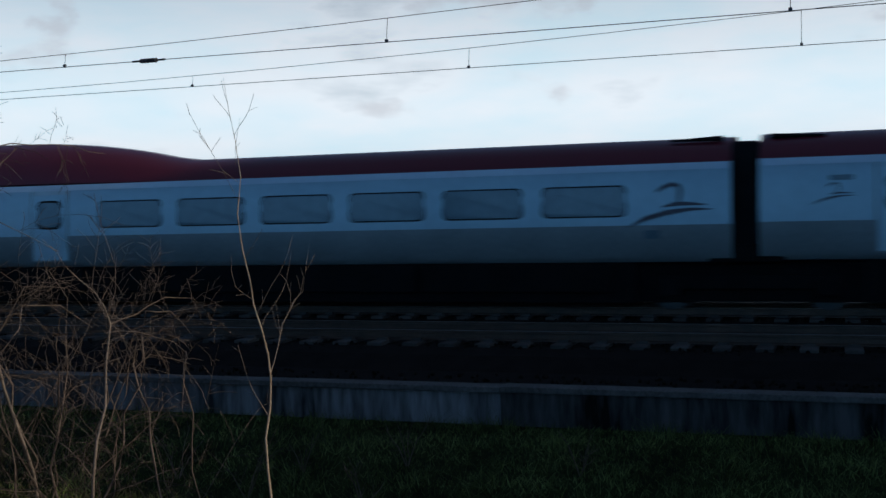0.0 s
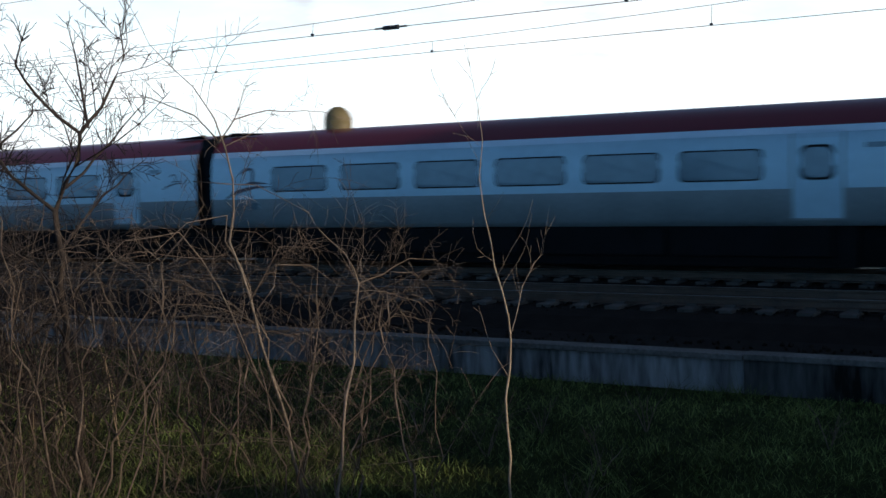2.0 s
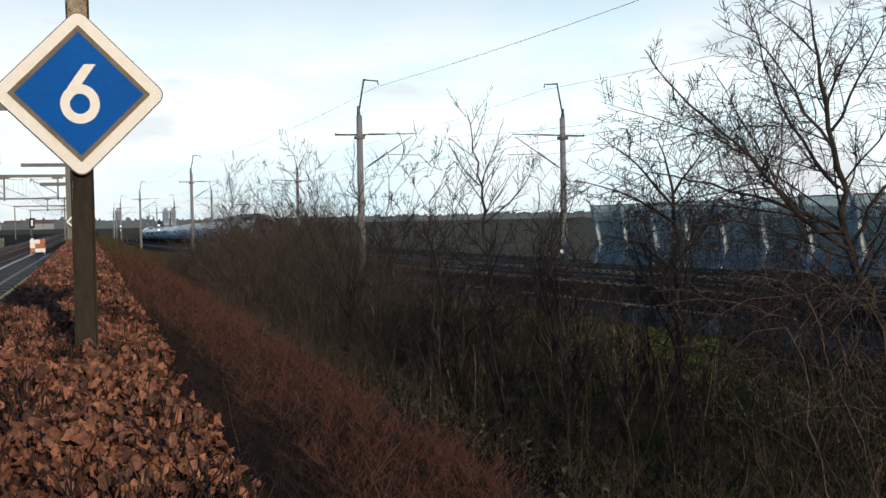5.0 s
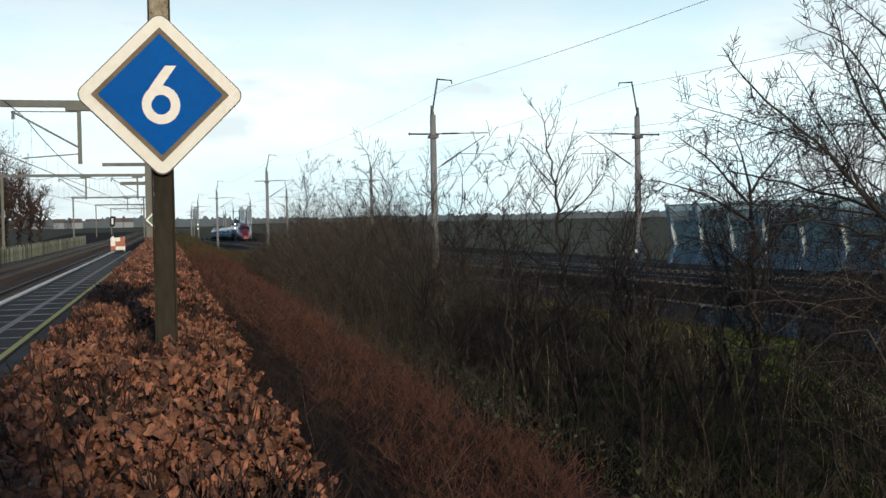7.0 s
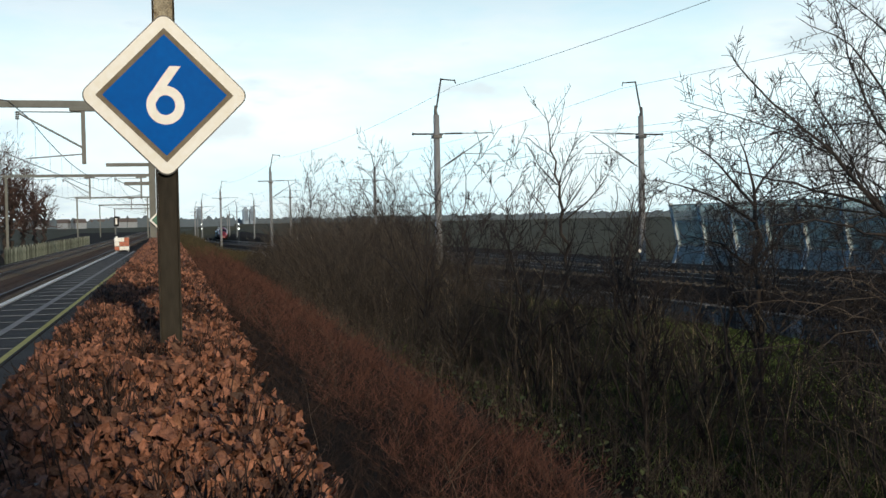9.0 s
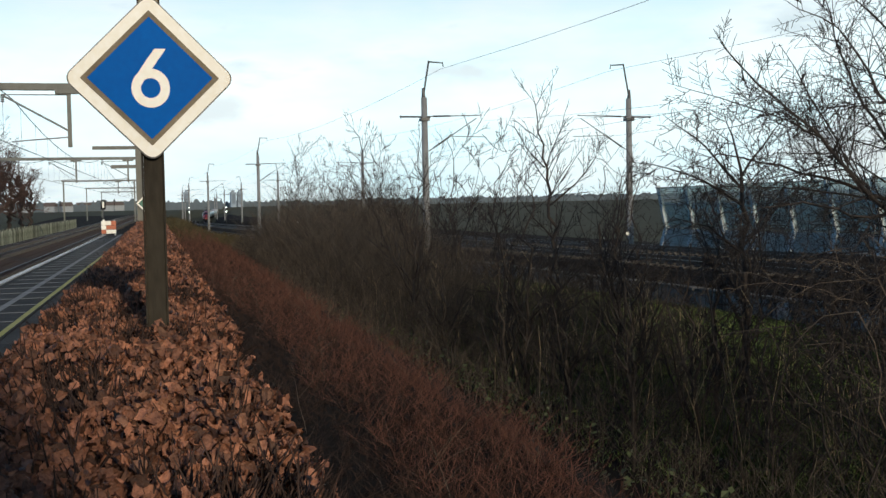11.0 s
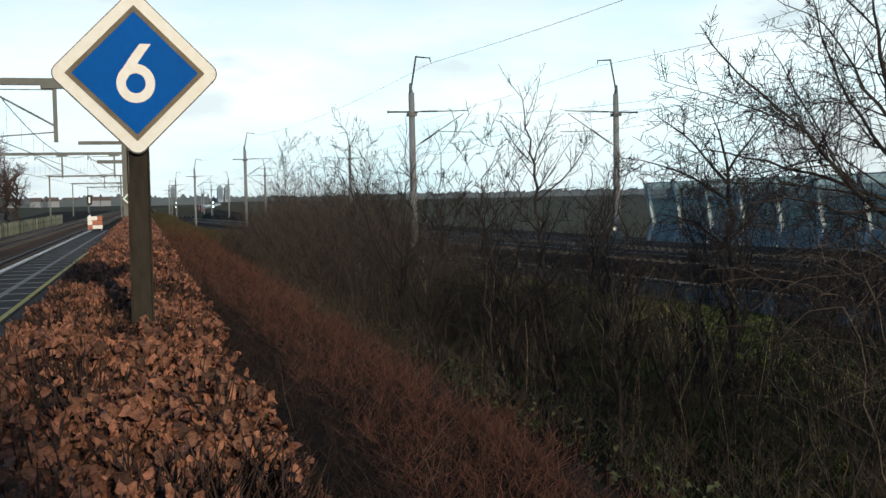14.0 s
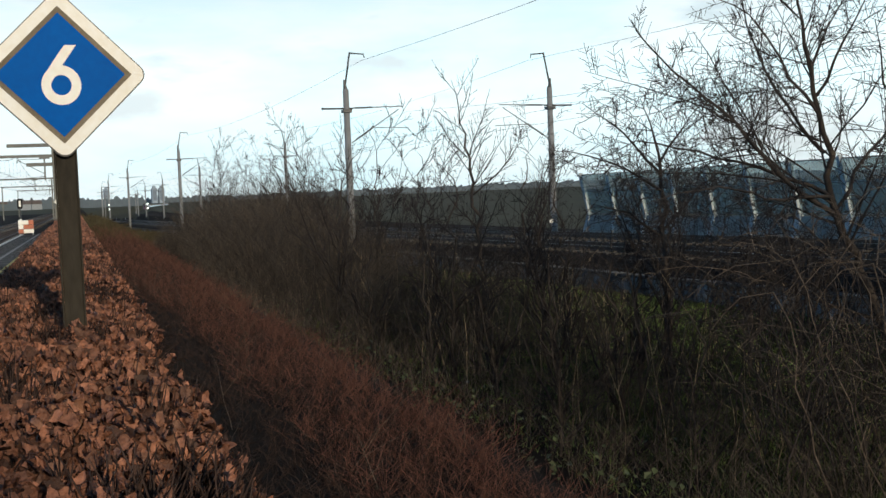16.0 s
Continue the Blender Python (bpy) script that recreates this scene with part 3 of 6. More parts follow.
def build_overhead():
    left, right = build_mast(False), build_mast(True)
    rows = (-10.6, 59.5, 129.6, 199.7, 269.8, 339.9, 410.0, 480.0)
    lab = "grey concrete catenary mast with steel arms beside the track"
    first = True
    for base, x in ((left, 16.45), (right, 28.35)):
        for i, y in enumerate(rows):
            m = pose(x + bend(y), y, RAIL - mast_drop(y))
            ob = base if i == 0 else copy_thing(base, m)
            if i == 0:
                ob.matrix_basis = m
            tagged(ob, lab, "catenary mast", "masts along the high-speed line")
    # contact, messenger and return wires with droppers
    def wire(name, f, label, r, y0=-60, y1=480, step=4.0, mt=None):
        ys = [y0 + step * i for i in range(int((y1 - y0) / step) + 1)]
        vs, fs = [], []
        for y in ys:
            x, z = f(y)
            z -= mast_drop(y)
            for k in range(4):
                a = k * math.pi / 2
                vs.append((x + r * math.cos(a), y, z + r * math.sin(a)))
        for j in range(len(ys) - 1):
            fs += [(j * 4 + k, j * 4 + (k + 1) % 4, j * 4 + 4 + (k + 1) % 4, j * 4 + 4 + k) for k in range(4)]
        return tagged(put(name, mesh_of(name, vs, fs, M_WIRE)), label, "overhead wire")
    def sag(y):
        k = ((y + 10.6) % 70.1) - 35.05
        return 0.00093 * k * k
    def zig(y):
        k = (y + 10.6) / 70.1
        return 0.2 * (1 - 2 * abs((k % 2) - 1))
    for c, zc in ((NEAR, 4.68), (FAR, 4.75)):
        wire("contact_wire", lambda y: (c + bend(y) + zig(y), zc), "taut contact wire above the rails", 0.0075)
        wire("messenger_wire", lambda y: (c + bend(y), zc + 0.16 + sag(y)), "sagging messenger wire over the contact wire", 0.0065)
        bm = BM()
        y = -10.6 + 3.5
        while y < 120:
            d = mast_drop(y)
            z1 = zc + 0.16 + sag(y) - d
            rod(bm, (c + zig(y), y, zc - d), (c + zig(y) * 0.3, y, z1), 0.006, sides=4)
            box(bm, c + zig(y) - 0.02, y - 0.03, zc - d - 0.01, c + zig(y) + 0.02, y + 0.03, zc - d + 0.05)
            y += 7.0
        tagged(part("droppers", bm, M_WIRE), "thin droppers between messenger and contact wire", "overhead wire", kind="stuff")
    for x, n in ((17.5, 0), (27.3, 1)):
        wire("feeder_wire", lambda y: (x + bend(y), RAIL + 9.25 - 0.7 + 0.55 * sag(y)), "feeder wire strung between the mast tops", 0.009)
    bm = BM()
    for k in range(5):
        rod(bm, (NEAR - 0.072, 11.75 + 0.075 * k, 4.68), (NEAR - 0.072, 11.81 + 0.075 * k, 4.68), 0.05, 0.04, 8)
    rod(bm, (NEAR - 0.072, 11.55, 4.68), (NEAR - 0.072, 12.3, 4.68), 0.02)
    tagged(part("section_insulator", bm, M_DARKSTEEL), "dark rod insulator in the contact wire", "insulator")


# ---- train ----
# cross-section of a trailer: half width and height over the rail
SECT = ((1.22, 0.98), (1.38, 1.10), (1.41, 1.72), (1.41, 2.30), (1.37, 2.70), (1.27, 2.94), (1.08, 3.18), (0.75, 3.36), (0.35, 3.46), (0.0, 3.48))


def lift(p, hump):
    """The section with its roof raised for the taller end of an outer trailer."""
    w, z = p
    return (w * (1 + 0.04 * hump * (z > 2.95)), z + (0.58 * hump * (z - 2.9) / 0.58 if z > 2.9 else 0))


def loft(name, pts, stations, material, parent, hump=lambda s: 0.0, sides=(-1, 1), closed=True, label=""):
    """A skin of the section's points pts on both sides, along the stations."""
    verts, faces = [], []
    prof = [(-1, p) for p in pts] + ([(1, p) for p in reversed(pts)] if pts[-1][0] == 0 else [])
    if pts[-1][0] == 0:
        prof.pop(len(pts))
        n = len(prof)
        for s in stations:
            for sg, p in prof:
                w, z = lift(p, hump(s))
                verts.append((sg * w, -s, z))
        for k in range(len(stations) - 1):
            faces += [(k * n + i, k * n + i + 1, (k + 1) * n + i + 1, (k + 1) * n + i) for i in range(n - 1)]
    else:
        for sg in sides:
            o = len(verts)
            n = len(pts)
            for s in stations:
                for p in pts:
                    w, z = lift(p, hump(s))
                    verts.append((sg * w, -s, z))
            for k in range(len(stations) - 1):
                faces += [(o + k * n + i, o + k * n + i + 1, o + (k + 1) * n + i + 1, o + (k + 1) * n + i) for i in range(n - 1)]
    return put(name, mesh_of(name, verts, faces, material, True), parent, label)


def side_x(z):
    for (w0, z0), (w1, z1) in zip(SECT, SECT[1:]):
        if z0 <= z <= z1:
            return w0 + (w1 - w0) * (z - z0) / (z1 - z0)
    return 1.3


def pane_mesh(name, s0, s1, z0, z1, r, material, off=0.012, thick=0.03):
    """A rounded panel following the side's curve, on the -x side, from s0 to s1 along the car."""
    outline = []
    for cx, cz, a0 in ((s1 - r, z1 - r, 0), (s0 + r, z1 - r, 90), (s0 + r, z0 + r, 180), (s1 - r, z0 + r, 270)):
        for k in range(5):
            a = radians(a0 + 22.5 * k)
            outline.append((cx + r * math.cos(a), cz + r * math.sin(a)))
    n = len(outline)
    verts = [(-side_x(z) - off, -s, z) for s, z in outline] + [(-side_x(z) + thick, -s, z) for s, z in outline]
    faces = [tuple(range(n))] + [(i, (i + 1) % n, n + (i + 1) % n, n + i) for i in range(n)]
    return mesh_of(name, verts, faces, material)


def strip_mesh(name, s0, s1, z0, z1, material, off):
    """A plain upright panel that follows the side's curve."""
    zs = sorted({z0, z1, *(z for _, z in SECT if z0 < z < z1)})
    verts, faces = [], []
    for z in zs:
        verts += [(-side_x(z) - off, -s0, z), (-side_x(z) - off, -s1, z)]
    for k in range(len(zs) - 1):
        faces.append((2 * k, 2 * k + 2, 2 * k + 3, 2 * k + 1))
    return mesh_of(name, verts, faces, material)


def window_on(car, s0, s1, z0, z1, r=0.12):
    fr = put("window", pane_mesh("window", s0 - 0.03, s1 + 0.03, z0 - 0.03, z1 + 0.03, r + 0.02, M_RUBBER, 0.006), car)
    put("pane", pane_mesh("pane", s0, s1, z0, z1, r, M_TGLASS, 0.014), fr)


def bogie_on(car, s):
    b = BM()
    for sx in (-1, 1):
        box(b, sx * 1.0 - 0.09, -s - 1.75, 0.42, sx * 1.0 + 0.09, -s + 1.75, 0.72, 0.04)
        for k in (-1.5, 1.5):
            box(b, sx * 1.08 - 0.12, -s + k - 0.2, 0.3, sx * 1.08 + 0.12, -s + k + 0.2, 0.66, 0.03)
    box(b, -0.95, -s - 0.35, 0.4, 0.95, -s + 0.35, 0.75, 0.03)
    bg = part("bogie", b, M_BLACK, car)
    for k in (-1.5, 1.5):
        w = BM()
        for sx in (-0.76, 0.76):
            rod(w, (sx - 0.07, -s + k, 0.46), (sx + 0.07, -s + k, 0.46), 0.46, sides=20)
        rod(w, (-0.8, -s + k, 0.46), (0.8, -s + k, 0.46), 0.09)
        part("wheelset", w, M_DARKSTEEL, bg)


def stroke(pts, width, material, name, parent, off=0.016, label=""):
    """A flat painted stroke on the near side: pts are (s, z)."""
    verts, faces = [], []
    for i, (s, z, k) in enumerate(pts):
        a = pts[max(0, i - 1)]
        c = pts[min(len(pts) - 1, i + 1)]
        d = Vector((c[0] - a[0], c[1] - a[1])).normalized()
        nx, nz = -d.y * width * k / 2, d.x * width * k / 2
        for sg in (-1, 1):
            ss, zz = s + sg * nx, z + sg * nz
            verts.append((-side_x(zz) - off, -ss, zz))
    for i in range(len(pts) - 1):
        faces.append((2 * i, 2 * i + 2, 2 * i + 3, 2 * i + 1))
    return put(name, mesh_of(name, verts, faces, material), parent, label)


def figure_mark(parent, s, z, k, material, slim=1.0):
    """The livery's stylised figure: a hooked head over two sweeping strokes."""
    stroke([(s + k * a, z + k * b, w) for a, b, w in ((0.0, 0.30, 0.5), (0.18, 0.42, 0.9), (0.42, 0.50, 1), (0.58, 0.44, 1), (0.62, 0.28, 1), (0.58, 0.02, 0.7))], 0.10 * k * slim, material, "livery_mark", parent)
    stroke([(s + k * a, z + k * b, w) for a, b, w in ((0.15, -0.10, 0.3), (0.5, -0.02, 1), (0.9, -0.03, 0.8), (1.3, -0.06, 0.2))], 0.10 * k * slim, material, "livery_mark", parent)
    stroke([(s + k * a, z + k * b, w) for a, b, w in ((-0.75, -0.62, 0.2), (-0.3, -0.40, 0.9), (0.3, -0.24, 1), (0.9, -0.17, 0.6), (1.45, -0.18, 0.15))], 0.12 * k * slim, material, "livery_mark", parent)


def door_on(car, s0, s1):
    d = put("door", strip_mesh("door", s0, s1, 1.14, 2.86, M_SILVER, 0.012), car, "pale entrance door")
    put("door_window_seal", pane_mesh("door_window_seal", s0 + 0.13, s1 - 0.13, 1.88, 2.57, 0.18, M_RUBBER, 0.017), d)
    put("door_glass", pane_mesh("door_glass", s0 + 0.18, s1 - 0.18, 1.93, 2.52, 0.16, M_TGLASS, 0.024), d)
    put("door_seal", strip_mesh("door_seal", s0 - 0.04, s1 + 0.04, 1.11, 2.90, M_SKIRT, 0.006), d)


def trailer(length, door_rear, kind):
    """A trailer car; s runs backwards from its front coupling."""
    car = empty("train_carriage")
    a, e = 0.26, length - 0.26
    outer = kind in ("first", "last")
    st = [a, a + 0.05] + [a + 0.6 * i for i in range(1, int((e - a) / 0.6))] + [e - 0.05, e]
    if kind == "last":
        hump = lambda s: 1 - (1 - min(1.0, max(0.0, (s - 13.0) / 5.4))) ** 2.2
    elif kind == "first":
        hump = lambda s: 1 - (1 - min(1.0, max(0.0, (length - s - 13.0) / 5.4))) ** 2.2
    else:
        hump = lambda s: 0.0
    loft("lower_skirt", SECT[0:3], st, M_SKIRT, car, label="grey lower body band")
    loft("body_side", SECT[2:6], st, M_SILVER, car, label="silver upper body side")
    loft("roof", SECT[5:], st, M_RED, car, hump, label="deep red roof")
    put("cant_rail", strip_mesh("cant_rail", a + 0.06, e - 0.06, 2.80, 2.935, M_CANT, 0.012), car, "pale blue band under the roof")
    # end walls
    for s in (a, e):
        n = len(SECT)
        prof = [(-w, z) for w, z in (lift(p, hump(s)) for p in SECT)] + [(w, z) for w, z in (lift(p, hump(s)) for p in reversed(SECT[:-1]))]
        put("end_wall", mesh_of("end_wall", [(x, -s, z) for x, z in prof], [tuple(range(len(prof)))], M_BLACK), car)
    # underframe box reaches low, a black fill for the shade below the car
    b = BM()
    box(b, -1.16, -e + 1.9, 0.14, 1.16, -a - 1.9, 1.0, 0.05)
    part("underframe_fill", b, M_BLACK, car)
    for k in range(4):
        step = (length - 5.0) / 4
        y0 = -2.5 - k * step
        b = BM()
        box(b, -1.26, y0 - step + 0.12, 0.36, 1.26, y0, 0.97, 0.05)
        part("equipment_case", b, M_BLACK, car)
    # dark gangway at the rear end and a fairing on the roof
    b = BM()
    hz = 0.58 if kind == "last" else 0.0
    box(b, -1.15, -length - 0.27, 1.0, 1.15, -length + 0.27, 3.33 + hz, 0.08)
    part("gangway", b, M_RUBBER, car, "black corrugated gangway")
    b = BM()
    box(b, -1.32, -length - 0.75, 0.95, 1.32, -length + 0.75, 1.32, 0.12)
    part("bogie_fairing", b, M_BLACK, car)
    # added black box that stands for the shade around the bogie
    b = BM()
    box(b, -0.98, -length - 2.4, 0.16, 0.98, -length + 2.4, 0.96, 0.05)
    part("bogie_shade_fill", b, M_BLACK, car)
    if not outer or kind == "first":
        for k in (-1, 1):
            for x, z in ((-0.75, 3.40), (0.55, 3.44)):
                b = BM()
                rod(b, (x, -length + k * 0.45, z + 0.02), (x, -length + k * 1.5, z), 0.055, 0.02)
                part("roof_cable_cover", b, M_BLACK, car)
    bogie_on(car, length)
    if kind == "first":
        bogie_on(car, 3.2)
    w = [(2.3 + 2.15 * i, 4.0 + 2.15 * i) for i in range(6)]
    if kind == "bar":
        for s0, s1 in [(2.6 + 1.9 * i, 4.1 + 1.9 * i) for i in range(7)]:
            put("upper_panel", pane_mesh("upper_panel", s0, s1, 2.62, 2.90, 0.04, M_TGLASS, 0.012), car, "dark upper window strip")
        for s0, s1 in ((9.6, 11.2), (11.7, 13.3), (13.8, 15.4)):
            window_on(car, s0, s1, 2.12, 2.42, 0.1)
        cu = bpy.data.curves.new("lettering", "FONT")
        cu.body = "WELCOME"
        cu.size = 0.62
        cu.extrude = 0.004
        tx = put("lettering", cu, car, "dark letters reading WELCOME", Matrix(((0, 0, -1, -1.425), (-1, 0, 0, -3.0), (0, 1, 0, 2.02), (0, 0, 0, 1))))
        cu.materials.append(M_LETTER)
        door_on(car, 15.9, 17.0)
    elif kind == "last":
        for s0, s1 in ((2.3, 4.0), (4.45, 6.15), (6.6, 8.3), (9.12, 11.14), (11.35, 13.05), (13.45, 14.5)):
            window_on(car, s0, s1, 1.92, 2.50)
        door_on(car, 15.75, 16.7)
        put("small_window", pane_mesh("small_window", 20.6, 21.15, 1.95, 2.45, 0.1, M_TGLASS, 0.012), car)
        put("louvre", pane_mesh("louvre", 17.9, 19.4, 2.15, 2.32, 0.04, M_SKIRT, 0.012), car)
        put("destination_display", pane_mesh("destination_display", 18.6, 19.5, 2.62, 2.78, 0.03, M_TGLASS, 0.012), car)
    elif kind == "first":
        for i in range(6):
            window_on(car, 7.2 + 2.15 * i, 8.9 + 2.15 * i, 1.92, 2.50)
        door_on(car, 5.3, 6.3)
        figure_mark(car, length - 1.7, 2.15, 0.75, M_LETTER, 1.15)
        put("hatch", pane_mesh("hatch", length - 1.95, length - 1.65, 1.45, 1.62, 0.03, M_TGLASS, 0.01), car)
    else:
        for s0, s1 in w:
            if not door_rear:
                s0, s1 = length - s1, length - s0
            window_on(car, s0, s1, 1.92, 2.50)
        f = (lambda q: q) if door_rear else (lambda q: length - q)
        door_on(car, *sorted((f(15.35), f(16.3))))
        put("display", pane_mesh("display", *sorted((f(16.72), f(17.15))), 2.48, 2.58, 0.03, M_TGLASS, 0.012), car)
        figure_mark(car, f(17.5 if door_rear else 17.2) + 0.0, 2.25, 0.36, M_LETTER)
        if door_rear:
            figure_mark(car, 1.25, 2.15, 0.7, M_LETTER, 1.1)
        else:
            for k in range(6):
                put("lettering_bar", pane_mesh("lettering_bar", length - 2.0 + 0.22 * k, length - 1.86 + 0.22 * k, 2.28, 2.44, 0.02, M_SKIRT, 0.010), car)
        put("hatch", pane_mesh("hatch", f(1.7) - 0.15, f(1.7) + 0.15, 1.45, 1.62, 0.03, M_TGLASS, 0.01), car)
    return car


def pc_section(s):
    """Power car: roof height, half width, underside and how far the sides tuck in, by distance behind its coupling."""
    L = 22.1
    nose = max(0.0, (s - 16.2) / (L - 16.2))
    top = 4.05 - 0.10 * smooth_step(9.0, 16.2, s)
    if s > 16.2:
        # roof falls over the cab, then the windscreen and the long snout
        pts = ((16.2, 3.95), (17.0, 3.87), (17.7, 3.70), (18.4, 3.46), (19.0, 3.12), (19.6, 2.82), (20.2, 2.58), (20.8, 2.30), (21.4, 1.94), (21.8, 1.62), (22.1, 1.22))
        for (a, za), (b, zb) in zip(pts, pts[1:]):
            if a <= s <= b:
                top = za + (zb - za) * (s - a) / (b - a)
    half = 1.41 * (1 - 0.66 * max(0.0, (s - 17.6) / (L - 17.6)) ** 2.0)
    under = 0.55 + (0.25 if s > 21.6 else 0)
    return top, half, under


def power_car():
    car = empty("power_car")
    L = 22.1
    st = [0.3, 0.35, 1.5, 3, 4.5, 6, 7.5, 9, 10.5, 12, 13.5, 15, 16.2, 16.9, 17.6, 18.1, 18.6, 19.0, 19.4, 19.75, 20.1, 20.5, 20.9, 21.2, 21.5, 21.7, 21.9, 22.0, 22.1]
    def ring(s):
        top, half, under = pc_section(s)
        h = top - 0.98
        ks = ((0.90, 0.0), (0.985, 0.04), (1.0, 0.24), (1.0, 0.43), (0.975, 0.56), (0.92, 0.66), (0.80, 0.78), (0.60, 0.90), (0.32, 0.975), (0.0, 1.0))
        low = 0.98 if s < 19 else 0.98 - 0.40 * min(1, (s - 19) / 2)
        hh = top - low
        return [(half * w, low + hh * k) for w, k in ks]
    def skin(name, i0, i1, sts, material, label=""):
        verts, faces = [], []
        for sg in (-1, 1):
            o = len(verts)
            n = i1 - i0 + 1
            for s in sts:
                verts += [(sg * w, -s, z) for w, z in ring(s)[i0:i1 + 1]]
            faces += [(o + k * n + i, o + k * n + i + 1, o + (k + 1) * n + i + 1, o + (k + 1) * n + i) for k in range(len(sts) - 1) for i in range(n - 1)]
        return put(name, mesh_of(name, verts, faces, material, True), car, label)
    main = [s for s in st if s <= 16.2]
    nose = [s for s in st if s >= 16.2]
    skin("body_side", 0, 5, main, M_RED, "dark red body side")
    skin("roof", 5, 9, main, M_RED, "dark red roof")
    skin("nose", 0, 9, nose, M_NOSE, "long sloping red nose")
    for s in (0.3, 22.1):
        r = ring(s)
        prof = [(-w, z) for w, z in r] + [(w, z) for w, z in reversed(r[:-1])]
        put("end_wall", mesh_of("end_wall", [(x, -s, z) for x, z in prof], [tuple(range(len(prof)))], M_BLACK if s < 1 else M_NOSE), car)
    def flank(s, z, off):
        r = ring(s)
        for (w0, z0), (w1, z1) in zip(r, r[1:]):
            if z0 <= z <= z1:
                return -(w0 + (w1 - w0) * (z - z0) / (z1 - z0)) - off
        return -r[0][0] - off
    def panel(name, outline, material, off=0.012, label=""):
        """outline: lower and upper z at stations along the side."""
        verts, faces = [], []
        for s, z0, z1 in outline:
            for k in range(5):
                z = z0 + (z1 - z0) * k / 4
                verts.append((flank(s, z, off), -s, z))
        for i in range(len(outline) - 1):
            faces += [(i * 5 + k, i * 5 + k + 1, i * 5 + 5 + k + 1, i * 5 + 5 + k) for k in range(4)]
        return put(name, mesh_of(name, verts, faces, material, True), car, label)
    # silver band at the coupling end, grey wedge, dark lower panel and the sweeping white line
    panel("silver_panel", [(0.35, 1.72, 2.86), (1.2, 1.72, 2.86), (2.3, 1.72, 2.86)], M_SILVER, label="silver band")
    panel("silver_line", [(2.3, 2.66, 2.86), (4, 2.68, 2.88), (6, 2.66, 2.84), (8, 2.58, 2.70), (9.4, 2.48, 2.52)], M_SILVER)
    panel("grey_wedge", [(2.3, 1.72, 2.64), (4, 1.72, 2.66), (6, 1.74, 2.62), (8, 1.78, 2.55), (9.5, 1.9, 2.42), (10.6, 2.0, 2.25)], M_WEDGE, label="dark olive grey wedge on the side")
    panel("dark_lower_panel", [(0.35, 0.982, 1.7), (3, 0.982, 1.7), (6, 0.982, 1.72), (9, 0.982, 1.75), (11, 0.982, 1.98), (12.5, 0.982, 1.62), (14.6, 0.982, 1.22)], M_BLACK, 0.045)
    def line(pts, wd, material, name):
        verts, faces = [], []
        for i, (s, z, k) in enumerate(pts):
            a, c = pts[max(0, i - 1)], pts[min(len(pts) - 1, i + 1)]
            d = Vector((c[0] - a[0], c[1] - a[1])).normalized()
            for sg in (-1, 1):
                ss, zz = s - sg * d.y * wd * k / 2, z + sg * d.x * wd * k / 2
                verts.append((flank(ss, zz, 0.022), -ss, zz))
        put(name, mesh_of(name, verts, [(2 * i, 2 * i + 2, 2 * i + 3, 2 * i + 1) for i in range(len(pts) - 1)], material), car)
    line([(8.5, 2.56, 0.4), (9.8, 2.42, 1), (11, 2.1, 1), (12.2, 1.78, 1), (13.2, 1.5, 1), (14.0, 1.30, 1), (14.7, 1.24, 1)], 0.08, M_SKIRT, "sweeping_line")
    line([(14.7, 1.24, 0.6), (15.4, 1.48, 1), (16.2, 1.74, 1.3), (17.2, 1.92, 1.3), (18.2, 2.0, 0.9), (19.2, 2.03, 0.2)], 0.11, M_LOGOW, "livery_mark")
    line([(16.2, 2.0, 0.2), (16.8, 2.12, 1.4), (17.6, 2.18, 1.2), (18.8, 2.20, 0.2)], 0.15, M_LOGOW, "livery_mark")
    line([(16.1, 2.72, 0.5), (16.6, 2.78, 1), (17.1, 3.0, 1), (17.5, 3.06, 1), (17.75, 2.9, 1), (17.75, 2.55, 1), (17.55, 2.26, 0.8)], 0.23, M_LOGOW, "livery_mark")
    for k in range(6):
        panel("lettering_bar", [(13.9 + 0.3 * k, 2.74, 2.92), (14.08 + 0.3 * k, 2.74, 2.92)], M_SKIRT, 0.016)
    # grilles high on the side
    for k in range(8):
        panel("grille", [(8.2 + 0.95 * k, 3.28, 3.74), (9.02 + 0.95 * k, 3.28, 3.74)], M_RUBBER, 0.02, "black air grille")
    panel("cab_side_window", [(18.05, 2.75, 3.15), (18.7, 2.72, 3.1)], M_RUBBER, 0.016)
    panel("cab_door", [(16.0, 1.3, 2.9), (16.06, 1.3, 2.9)], M_RUBBER, 0.014)
    # windscreen laid on the slope
    verts, faces = [], []
    sts = (18.75, 19.1, 19.4, 19.75, 20.05)
    for s in sts:
        r = ring(s)
        pts = [(-r[7][0] * 1.25, 0.5 * (r[6][1] + r[7][1])), (-r[8][0], r[8][1]), (0, r[9][1]), (r[8][0], r[8][1]), (r[7][0] * 1.25, 0.5 * (r[6][1] + r[7][1]))]
        verts += [(x, -s - 0.02, z + 0.03) for x, z in pts]
    for k in range(len(sts) - 1):
        faces += [(k * 5 + i, k * 5 + i + 1, k * 5 + 6 + i, k * 5 + 5 + i) for i in range(4)]
    put("windscreen", mesh_of("windscreen", verts, faces, M_DARKGLASS, True), car, "dark sloping windscreen")
